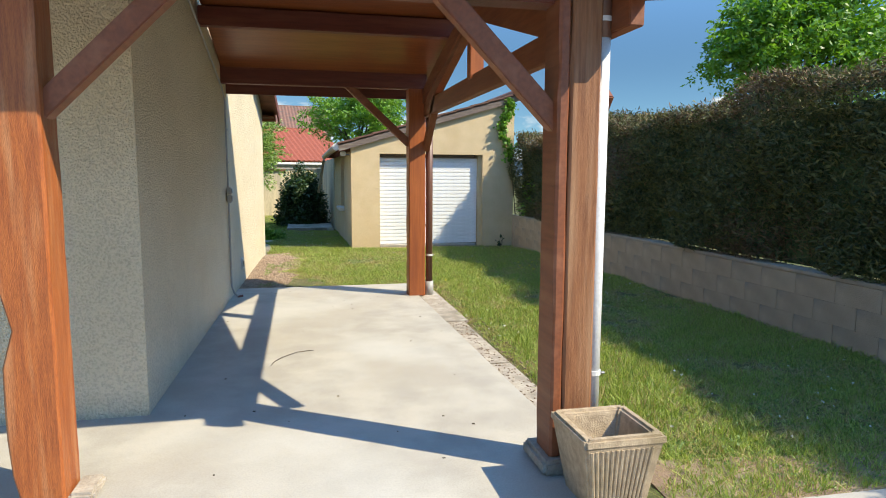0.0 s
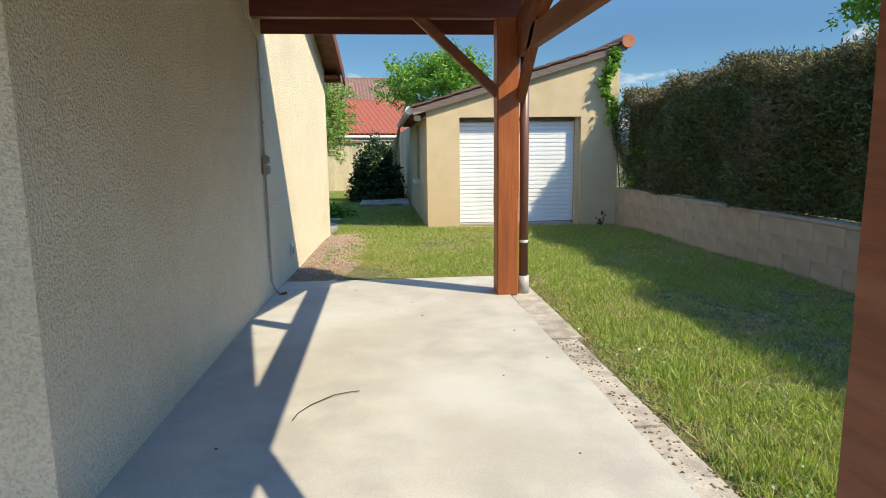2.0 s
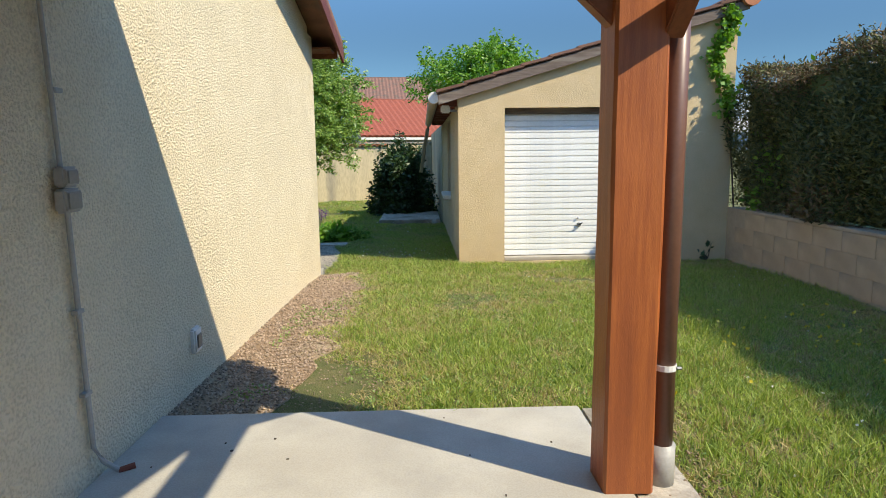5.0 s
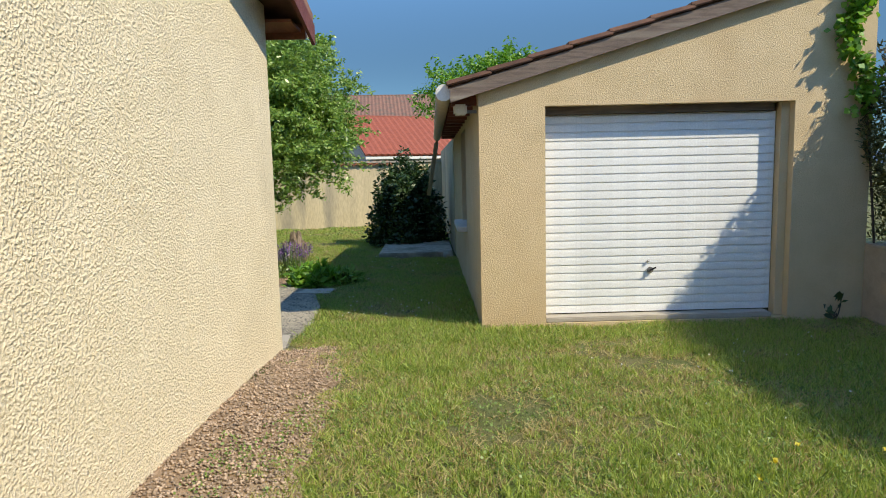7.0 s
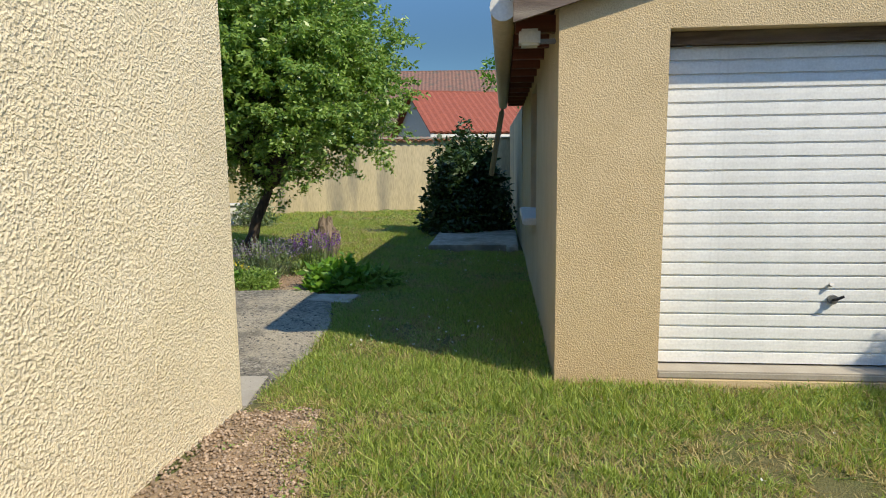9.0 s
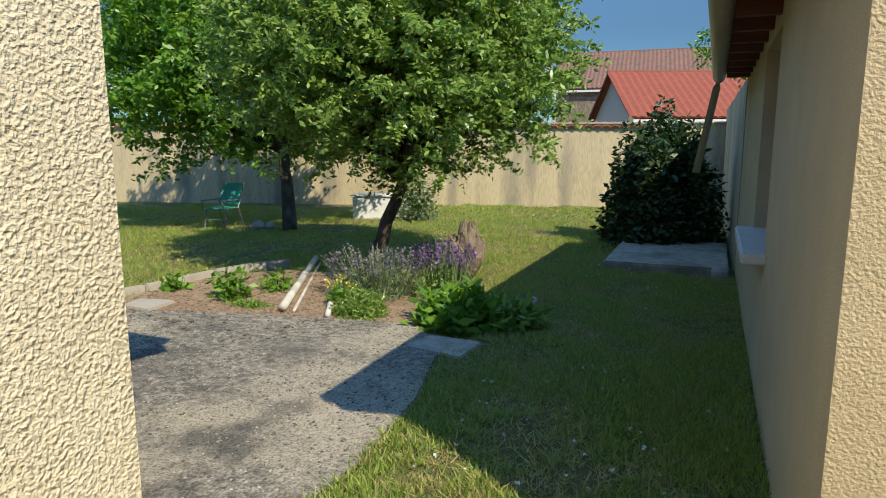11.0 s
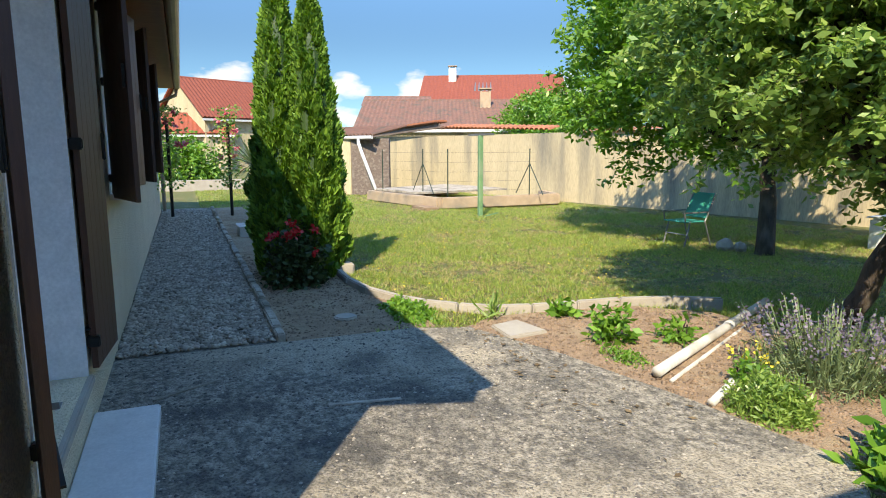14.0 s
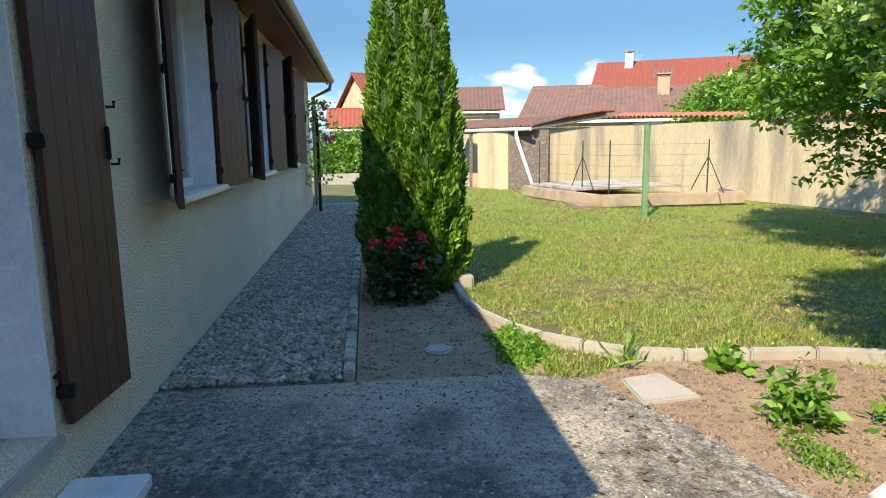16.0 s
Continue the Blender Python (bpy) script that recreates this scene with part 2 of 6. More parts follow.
def thing(name, x, y, z, label, category, group="", kind=""):
    ob = new(name)
    ob.location = (x, y, z)
    BASES[ob.name] = Vector((x, y, z))
    return tagged(ob, label, category, group, kind)


def finish(bm, smooth=False):
    me = bpy.data.meshes.new("mesh")
    bmesh.ops.recalc_face_normals(bm, faces=bm.faces)
    bm.to_mesh(me)
    bm.free()
    if smooth:
        me.shade_smooth()
    return me


def part(name, bm, material, parent=None, label="", smooth=False):
    """One mesh object in world places, under a thing or a part, or top level."""
    me = bm if isinstance(bm, bpy.types.Mesh) else finish(bm, smooth)
    if not me.materials:
        me.materials.append(material)
    ob = new(name, me)
    if parent:
        ob.parent = parent
        ob.matrix_parent_inverse = Matrix.Translation(-BASES.get(parent.name, Vector()))
    if label:
        ob["label"] = label
    return ob


def solid(name, bm, material, label, category, kind="", smooth=False, group=""):
    return tagged(part(name, bm, material, None, "", smooth), label, category, group, kind)


def box(x0, x1, y0, y1, z0, z1, bevel=0.0, bm=None):
    own = bmesh.new()
    bmesh.ops.create_cube(own, size=1.0)
    for v in own.verts:
        v.co = Vector((x0 + (v.co.x + 0.5) * (x1 - x0), y0 + (v.co.y + 0.5) * (y1 - y0), z0 + (v.co.z + 0.5) * (z1 - z0)))
    if bevel:
        bmesh.ops.bevel(own, geom=own.edges[:], offset=bevel, segments=2, affect="EDGES")
    return join(bm, own)


def join(bm, own):
    if bm is None:
        return own
    me = bpy.data.meshes.new("tmp")
    own.to_mesh(me)
    own.free()
    bm.from_mesh(me)
    bpy.data.meshes.remove(me)
    return bm


def beam(a, b, w, h, bevel=0.006, bm=None, up=(0, 0, 1)):
    """A timber from a to b, w across and h deep."""
    a, b = Vector(a), Vector(b)
    d = b - a
    own = box(-w / 2, w / 2, -h / 2, h / 2, 0, d.length, bevel)
    zax = d.normalized()
    upv = Vector(up)
    if abs(zax.dot(upv)) > 0.99:
        upv = Vector((0, 1, 0))
    xax = upv.cross(zax).normalized()
    yax = zax.cross(xax)
    rot = Matrix((xax, yax, zax)).transposed().to_4x4()
    bmesh.ops.transform(own, matrix=Matrix.Translation(a) @ rot, verts=own.verts)
    return join(bm, own)


def tube(points, r, sides=10, bm=None, taper=None, caps=True):
    """A round pipe along points; taper: the radius at each point."""
    own = bmesh.new()
    pts = [Vector(p) for p in points]
    rings = []
    for i, p in enumerate(pts):
        d = (pts[min(i + 1, len(pts) - 1)] - pts[max(i - 1, 0)]).normalized()
        u = d.orthogonal().normalized() if abs(d.z) > 0.9 else d.cross(Vector((0, 0, 1))).normalized()
        v = d.cross(u)
        rr = taper[i] if taper else r
        rings.append([own.verts.new(p + (u * math.cos(t) + v * math.sin(t)) * rr) for t in [2 * math.pi * k / sides for k in range(sides)]])
    for a, b in zip(rings, rings[1:]):
        for k in range(sides):
            own.faces.new((a[k], a[(k + 1) % sides], b[(k + 1) % sides], b[k]))
    if caps:
        own.faces.new(rings[0])
        own.faces.new(rings[-1])
    return join(bm, own)


def prism(outline, z0, z1, bm=None, bevel=0.0):
    """An upright prism over a plan outline."""
    own = bmesh.new()
    lo = [own.verts.new((x, y, z0)) for x, y in outline]
    hi = [own.verts.new((x, y, z1)) for x, y in outline]
    own.faces.new(lo)
    top = own.faces.new(hi)
    k = len(outline)
    for i in range(k):
        own.faces.new((lo[i], lo[(i + 1) % k], hi[(i + 1) % k], hi[i]))
    if bevel:
        bmesh.ops.bevel(own, geom=list(top.edges), offset=bevel, segments=2, affect="EDGES")
    return join(bm, own)


def slab_of(outline, thickness, axis, at):
    """A wall slab from an outline in the plane across axis (0: x, 1: y), from at to at + thickness."""
    own = bmesh.new()

    def place(u, v, d):
        return (d, u, v) if axis == 0 else (u, d, v)
    a = [own.verts.new(place(u, v, at)) for u, v in outline]
    b = [own.verts.new(place(u, v, at + thickness)) for u, v in outline]
    own.faces.new(a)
    own.faces.new(b)
    k = len(outline)
    for i in range(k):
        own.faces.new((a[i], a[(i + 1) % k], b[(i + 1) % k], b[i]))
    return own


def ground_z(x, y):
    return float(lawn_z(x, y))


def lawn_z(x, y):
    """The lawn falls gently northwards, and a little lower beside the terrace."""
    return np.interp(y, (9.0, 12.5, 14.2, 17.0, 22.0), (-0.20, -0.25, -0.285, -0.345, -0.44)) - 0.05 * np.clip((-0.3 - x) / 0.6, 0, 1) * np.clip((y - 13.2) / 0.8, 0, 1) * np.clip((16.5 - y) / 1.5, 0, 1)


def quads(name, co, material, parent=None, label=""):
    """A mesh of loose quads from an array of shape (n, 4, 3)."""
    k = len(co)
    me = bpy.data.meshes.new(name)
    me.vertices.add(4 * k)
    me.vertices.foreach_set("co", co.astype(np.float32).ravel())
    me.loops.add(4 * k)
    me.loops.foreach_set("vertex_index", np.arange(4 * k, dtype=np.int32))
    me.polygons.add(k)
    me.polygons.foreach_set("loop_start", np.arange(0, 4 * k, 4, dtype=np.int32))
    me.update(calc_edges=True)
    return part(name, me, material, parent, label)


def leaf_quads(centres, size, rng, aspect=0.45, droop=0.3, vary=0.35, up=0.0):
    """Leaves as pointed quads at centres, each turned its own way."""
    k = len(centres)
    d = rng.normal(size=(k, 3))
    d[:, 2] = d[:, 2] * 0.6 - droop + up
    d /= np.linalg.norm(d, axis=1)[:, None]
    s = rng.normal(size=(k, 3))
    s -= d * (s * d).sum(1)[:, None]
    s /= np.linalg.norm(s, axis=1)[:, None]
    n = np.cross(d, s)
    ln = (size * (1 + vary * rng.uniform(-1, 1, k)))[:, None]
    base = centres
    return np.stack([base, base + d * ln * 0.5 + s * ln * aspect / 2 + n * ln * 0.08, base + d * ln, base + d * ln * 0.5 - s * ln * aspect / 2 + n * ln * 0.08], 1)


def blades(xs, ys, zs, height, width, rng, lean=0.5):
    """Grass blades standing at places."""
    k = len(xs)
    a = rng.uniform(0, 2 * np.pi, k)
    h = height * rng.uniform(0.45, 1.25, k)
    tilt = rng.normal(0, lean, k)
    b = rng.uniform(0, 2 * np.pi, k)
    base = np.stack([xs, ys, zs], 1)
    side = np.stack([np.cos(a), np.sin(a), 0 * a], 1) * (width * rng.uniform(0.6, 1.4, k))[:, None]
    tip = base + np.stack([np.cos(b) * tilt * h, np.sin(b) * tilt * h, h], 1)
    mid = base + (tip - base) * 0.55 + np.array((0, 0, 0.1)) * h[:, None]
    return np.stack([base - side / 2, base + side / 2, mid * 0.35 + tip * 0.65 + side * 0.12, tip], 1)

# ---- ground ----
def ground():
    bm = bmesh.new()
    xs = [-600, -150, -60, -30] + [-26 + 2 * i for i in range(11)] + [-3 + 0.3 * i for i in range(14)] + [2, 4, 6, 10, 20, 40, 150, 600]
    ys = [-600, -100, -20, -6, 0, 6, 9] + [10 + 0.4 * i for i in range(32)] + [24, 30, 40] + [60, 150, 600]
    grid = [[bm.verts.new((x, y, ground_z(x, y))) for x in xs] for y in ys]
    for r0, r1 in zip(grid, grid[1:]):
        for i in range(len(xs) - 1):
            bm.faces.new((r0[i], r0[i + 1], r1[i + 1], r1[i]))
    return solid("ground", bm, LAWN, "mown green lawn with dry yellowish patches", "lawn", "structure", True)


ground()
# carport floor, drive and kerb
SZ = -0.16
solid("floor", prism([(-0.87, 9.12), (-1.0, 4.36), (-7, 4.36), (-7, -9), (7, -9), (7, 2.45), (1.56, 2.55), (1.5, 9.12)], -0.5, SZ, None, 0.01), SLAB,
      "pale smooth concrete carport slab", "floor", "structure")
kb = bmesh.new()
rk = random.Random(4)
y = 3.4
while y < 9.1:
    ln = min(rk.uniform(1.4, 2.6), 9.12 - y)
    box(1.505, 1.77 + rk.uniform(-0.03, 0.04), y, y + ln - 0.004, -0.4, SZ - 0.012 + rk.uniform(-0.012, 0.004), 0.015, kb)
    y += ln
solid("kerb", kb, KERB, "rough crumbling concrete kerb along the carport slab", "kerb", "structure")

# terrace, path and beds
TERR = [(-0.72, 14.0), (-0.66, 15.2), (-0.72, 16.0), (-0.98, 17.0), (-1.4, 17.45), (-2.3, 17.3), (-3.4, 17.05), (-4.25, 16.75), (-4.42, 16.3), (-4.45, 14.0)]
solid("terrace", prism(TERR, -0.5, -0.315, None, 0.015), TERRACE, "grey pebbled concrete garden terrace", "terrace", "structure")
solid("path", prism([(-4.46, 14.0), (-4.46, 15.2), (-16.9, 15.2), (-16.9, 14.0)], -0.6, -0.325), GRAVEL, "grey gravel path beside the house", "path", "structure")
solid("flower_bed", prism([(-4.44, 15.28), (-4.44, 16.5), (-5.1, 16.55), (-5.9, 16.25), (-7.2, 16.22), (-9, 16.1), (-17, 16.0), (-17, 15.28)], -0.6, -0.33), SOIL,
      "bare dry earth flower bed", "flower bed", "structure")
solid("flower_bed_2", prism([(-1.0, 17.35), (-2.3, 17.25), (-3.4, 17.0), (-4.3, 16.7), (-4.55, 17.1), (-4.45, 18.4), (-3.9, 19.0), (-2.4, 19.2), (-1.2, 18.6), (-0.7, 17.9)], -0.6, -0.335), SOIL,
      "dry reddish earth flower bed beside the terrace", "flower bed", "structure")
strip = [(-0.9, 14.0), (-0.9, 12.5), (-0.9, 11), (-0.9, 9.13)]
for i in range(33):
    y = 9.13 + i * 0.152
    strip.append((-0.3 + 0.26 * min(1, (y - 9.13) / 1.6) * min(1, (14.1 - y) / 0.9) + 0.16 * noise.noise(Vector((y * 2.3, 4, 0))) + 0.06 * noise.noise(Vector((y * 9, 7, 0))), y))
gs = solid("gravel_strip", prism(strip, -0.5, 0.0), SOIL, "pinkish gravel and trodden earth along the house wall", "gravel", "structure")

for v in gs.data.vertices:
    if v.co.z > -0.1:
        v.co.z = ground_z(v.co.x, v.co.y) + 0.008
solid("earth_strip", prism([(1.75, 2.47), (7, 2.4), (7, 2.75), (4.2, 2.85), (2.9, 3.0), (1.8, 3.15)], -0.5, -0.188), SOIL, "bare dry earth beside the drive", "earth", "structure")

# ---- house ----
NY = 14.07
EX = -0.9


def house():
    h = thing("house", -9, 9, -0.3, "cream roughcast single-storey house with brown shutters", "house")
    EAVE, SL, RY = 2.74, 0.27, 9.2
    top = EAVE + SL * (NY - RY)
    def skewed(bm):
        """The gable end stands a little out of square."""
        for v in bm.verts:
            v.co.x += 0.03 + 0.027 * (v.co.y - 9.2)
        return bm
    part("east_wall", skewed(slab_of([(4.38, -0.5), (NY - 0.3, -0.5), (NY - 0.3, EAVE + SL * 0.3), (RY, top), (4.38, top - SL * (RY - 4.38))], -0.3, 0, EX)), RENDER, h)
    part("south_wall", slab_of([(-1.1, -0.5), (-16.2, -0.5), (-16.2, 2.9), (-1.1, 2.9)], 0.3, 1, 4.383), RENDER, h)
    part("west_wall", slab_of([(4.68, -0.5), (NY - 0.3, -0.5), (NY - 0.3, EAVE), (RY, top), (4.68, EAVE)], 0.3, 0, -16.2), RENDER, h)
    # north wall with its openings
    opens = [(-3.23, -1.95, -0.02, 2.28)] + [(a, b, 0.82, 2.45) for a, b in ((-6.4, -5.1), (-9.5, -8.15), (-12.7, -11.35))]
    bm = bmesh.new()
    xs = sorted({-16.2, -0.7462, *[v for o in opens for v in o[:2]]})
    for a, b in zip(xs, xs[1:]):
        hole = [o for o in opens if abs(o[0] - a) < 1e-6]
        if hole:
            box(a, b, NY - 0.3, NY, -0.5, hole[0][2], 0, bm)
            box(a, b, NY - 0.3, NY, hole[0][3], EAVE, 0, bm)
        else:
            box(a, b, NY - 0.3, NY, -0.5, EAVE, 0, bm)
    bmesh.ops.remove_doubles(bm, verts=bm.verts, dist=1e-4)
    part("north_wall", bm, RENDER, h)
    # roof
    for s, name in ((1, "roof"), (-1, "roof")):
        ye, yr = RY + s * (NY + 0.45 - RY), RY
        ze, zr = EAVE - SL * 0.45 + 0.06, top + 0.06
        o = [(yr, zr), (ye, ze), (ye, ze + 0.09), (yr, zr + 0.09)]
        part(name, skewed(slab_of(o, -16.0, 0, -0.58)), TILE_OLD, h)
    # verge boards and soffit
    o = [(RY, top + 0.05), (NY + 0.46, EAVE - SL * 0.46 + 0.05), (NY + 0.46, EAVE - SL * 0.46 - 0.13), (RY, top - 0.13)]
    part("verge_board", skewed(slab_of(o, 0.03, 0, -0.60)), WOOD_DARK, h, "dark stained verge board")
    part("soffit", box(-16.5, -0.52, NY + 0.002, NY + 0.43, EAVE - 0.14, EAVE - 0.115), WOOD_TIE, h, "brown wooden soffit boarding")
    part("fascia", box(-16.5, -0.48, NY + 0.431, NY + 0.455, EAVE - 0.2, EAVE - 0.02), WOOD_TIE, h, "brown wooden fascia board")
    part("interior_floor", box(-15.9, -1.2, 4.68, NY - 0.31, -0.45, -0.18), PALE, h)
    part("interior_ceiling", box(-15.9, -1.2, 4.68, NY - 0.31, 2.55, 2.6), WHITE, h)
    # gutter and its downpipe
    gut = bmesh.new()
    k = 9
    prof = [(NY + 0.53 + 0.07 * math.cos(math.pi + math.pi * i / (k - 1)), EAVE - 0.09 + 0.075 * math.sin(math.pi + math.pi * i / (k - 1))) for i in range(k)]
    prof = prof + [(y + (0.006 if y > NY + 0.53 else -0.006), z - (0 if i in (0, k - 1) else 0.006)) for i, (y, z) in reversed(list(enumerate(prof)))]
    part("gutter", slab_of(prof, -16.0, 0, -0.48), ALU, h, "half-round metal gutter")
    part("downpipe", tube([(-16.4, NY + 0.52, EAVE - 0.14), (-16.4, NY + 0.5, EAVE - 0.3), (-16.35, NY + 0.1, EAVE - 0.5), (-16.35, NY + 0.08, -0.3)], 0.045), ALU, h)
    return h


house()

# ---- carport ----
PITCH = 0.235
PY, RIDGE = 8.15, 5.65


def roof_z(y):
    """Height of the rafters' upper side."""
    return 2.5 + PITCH * (PY - RIDGE) - PITCH * abs(y - RIDGE)


def timber_post(bm, x0, x1, y0, y1, z0, z1, seed, wane=0.0):
    """A squared post with slightly uneven faces; wane: how deep its edge is eaten."""
    own = bmesh.new()
    r = random.Random(seed)
    n = 14
    rings = []
    ph = r.uniform(0, 6)
    for i in range(n + 1):
        z = z0 + (z1 - z0) * i / n
        w = wane * max(0.0, math.sin(i * 1.25 + ph)) ** 2 * (1 if i < n - 3 else 0)
        j = lambda: r.uniform(-0.003, 0.003)
        c = 0.012
        ring = [(x0 + w + c, y0 + j()), (x1 - c, y0 + j()), (x1 + j(), y0 + c), (x1 + j(), y1 - c), (x1 - c, y1), (x0 + c, y1), (x0 + j(), y1 - c), (x0 + w + j(), y0 + c)]
        rings.append([own.verts.new((a, b, z)) for a, b in ring])
    for a, b in zip(rings, rings[1:]):
        for k in range(8):
            own.faces.new((a[k], a[(k + 1) % 8], b[(k + 1) % 8], b[k]))
    own.faces.new(rings[0])
    own.faces.new(rings[-1])
    return join(bm, own)


def carport():
    c = thing("carport", 0.3, 5.7, SZ, "stained timber carport with boarded roof and braced posts", "carport")
    XE = 1.60
    part("post", timber_post(None, -1.35, -1.12, 3.2, 3.42, SZ, 2.26, 3, 0.05), WOOD_WORN, c, "orange stained post with a wavy waney edge")
    part("post", timber_post(None, 1.27, 1.33, 3.05, 3.26, SZ + 0.09, 2.55, 5), WOOD_TIE, c)
    part("post", timber_post(None, 1.335, 1.50, 3.05, 3.26, SZ + 0.02, 2.55, 6), WOOD_OLD, c, "weathered cracked brown post")
    part("post", timber_post(None, 1.37, 1.585, 8.15, 8.37, SZ, 2.5, 8), WOOD, c, "glossy orange stained post")
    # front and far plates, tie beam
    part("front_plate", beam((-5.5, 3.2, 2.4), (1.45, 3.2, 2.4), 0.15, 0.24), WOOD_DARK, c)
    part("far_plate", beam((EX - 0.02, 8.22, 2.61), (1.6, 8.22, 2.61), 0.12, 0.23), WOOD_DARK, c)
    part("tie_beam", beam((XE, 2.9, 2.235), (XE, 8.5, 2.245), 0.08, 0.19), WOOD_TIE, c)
    part("king_post", beam((XE, 5.83, 2.3), (XE, 5.83, 3.05), 0.11, 0.13, up=(1, 0, 0)), WOOD, c)
    for s in (1, -1):
        ye = RIDGE + s * 2.95
        part("rafter", beam((XE, ye, roof_z(ye) - 0.09), (XE, RIDGE + s * 0.02, roof_z(RIDGE) - 0.09), 0.11, 0.18), WOOD_TIE, c)
        part("principal_rafter", beam((XE, 5.83 + s * 2.15, 2.29), (XE, 5.83 + s * 0.02, 2.915), 0.09, 0.17), WOOD_TIE, c)
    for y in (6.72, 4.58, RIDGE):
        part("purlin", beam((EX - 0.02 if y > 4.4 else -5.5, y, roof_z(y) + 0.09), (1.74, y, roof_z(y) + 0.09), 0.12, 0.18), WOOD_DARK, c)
    # braces
    part("brace", beam((-1.15, 3.3, 1.70), (-0.42, 3.25, 2.42), 0.09, 0.1), WOOD_TIE, c)
    part("brace", beam((1.31, 3.15, 1.68), (0.56, 3.2, 2.46), 0.09, 0.105), WOOD_TIE, c)
    part("brace", beam((XE, 3.22, 1.8), (XE, 3.95, 2.4), 0.09, 0.1), WOOD_TIE, c)
    part("brace", beam((1.4, 8.24, 1.80), (0.58, 8.22, 2.55), 0.08, 0.09), WOOD_TIE, c)
    part("brace", beam((XE, 8.2, 1.75), (XE, 7.45, 2.38), 0.08, 0.1), WOOD_TIE, c)
    # boarding and covering
    for s in (1, -1):
        ye = RIDGE + s * 2.95
        x0 = EX + 0.01 if s > 0 else -5.5
        b0, b1 = roof_z(ye) + 0.185, roof_z(RIDGE) + 0.185
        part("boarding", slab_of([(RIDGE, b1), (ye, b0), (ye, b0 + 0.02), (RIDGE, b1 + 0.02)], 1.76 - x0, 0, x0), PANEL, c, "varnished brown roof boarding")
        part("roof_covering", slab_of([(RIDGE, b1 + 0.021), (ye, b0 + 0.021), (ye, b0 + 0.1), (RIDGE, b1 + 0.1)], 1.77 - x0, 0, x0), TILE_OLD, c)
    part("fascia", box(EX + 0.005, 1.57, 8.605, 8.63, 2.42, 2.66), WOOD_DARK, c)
    part("foot_block", box(1.22, 1.45, 3.0, 3.34, SZ + 0.001, SZ + 0.085, 0.02), KERB, c, "rough concrete post base")
    part("foot_block", box(-1.12, -1.0, 3.22, 3.44, SZ + 0.001, SZ + 0.05, 0.015), KERB, c)
    return c


carport()


def downpipe(x, y, top, sections, label):
    d = thing("downpipe", x, y, SZ, label, "downpipe", "carport downpipes")
    for z0, z1, m, r in sections:
        part("pipe", tube([(x, y, z0), (x, y, z1)], r, 16), m, d, smooth=True)
    for z in (0.35, 2.2):
        b = part("bracket", tube([(x, y, z), (x, y, z + 0.025)], 0.049, 16), PVC, d)
        part("screw", tube([(x + 0.04, y - 0.03, z + 0.012), (x + 0.06, y - 0.03, z + 0.012)], 0.007, 6), GREY_METAL, b)
    return d


downpipe(1.53, 3.12, 2.3, ((SZ, 2.12, PVC, 0.042), (2.12, 2.5, BROWN_PVC, 0.046)), "white plastic downpipe strapped to the weathered carport post")
downpipe(1.66, 8.27, 2.4, ((SZ + 0.14, 2.45, BROWN_PVC, 0.045), (SZ - 0.03, SZ + 0.17, GREY_PVC, 0.058)), "brown plastic downpipe with a grey foot by the far post")


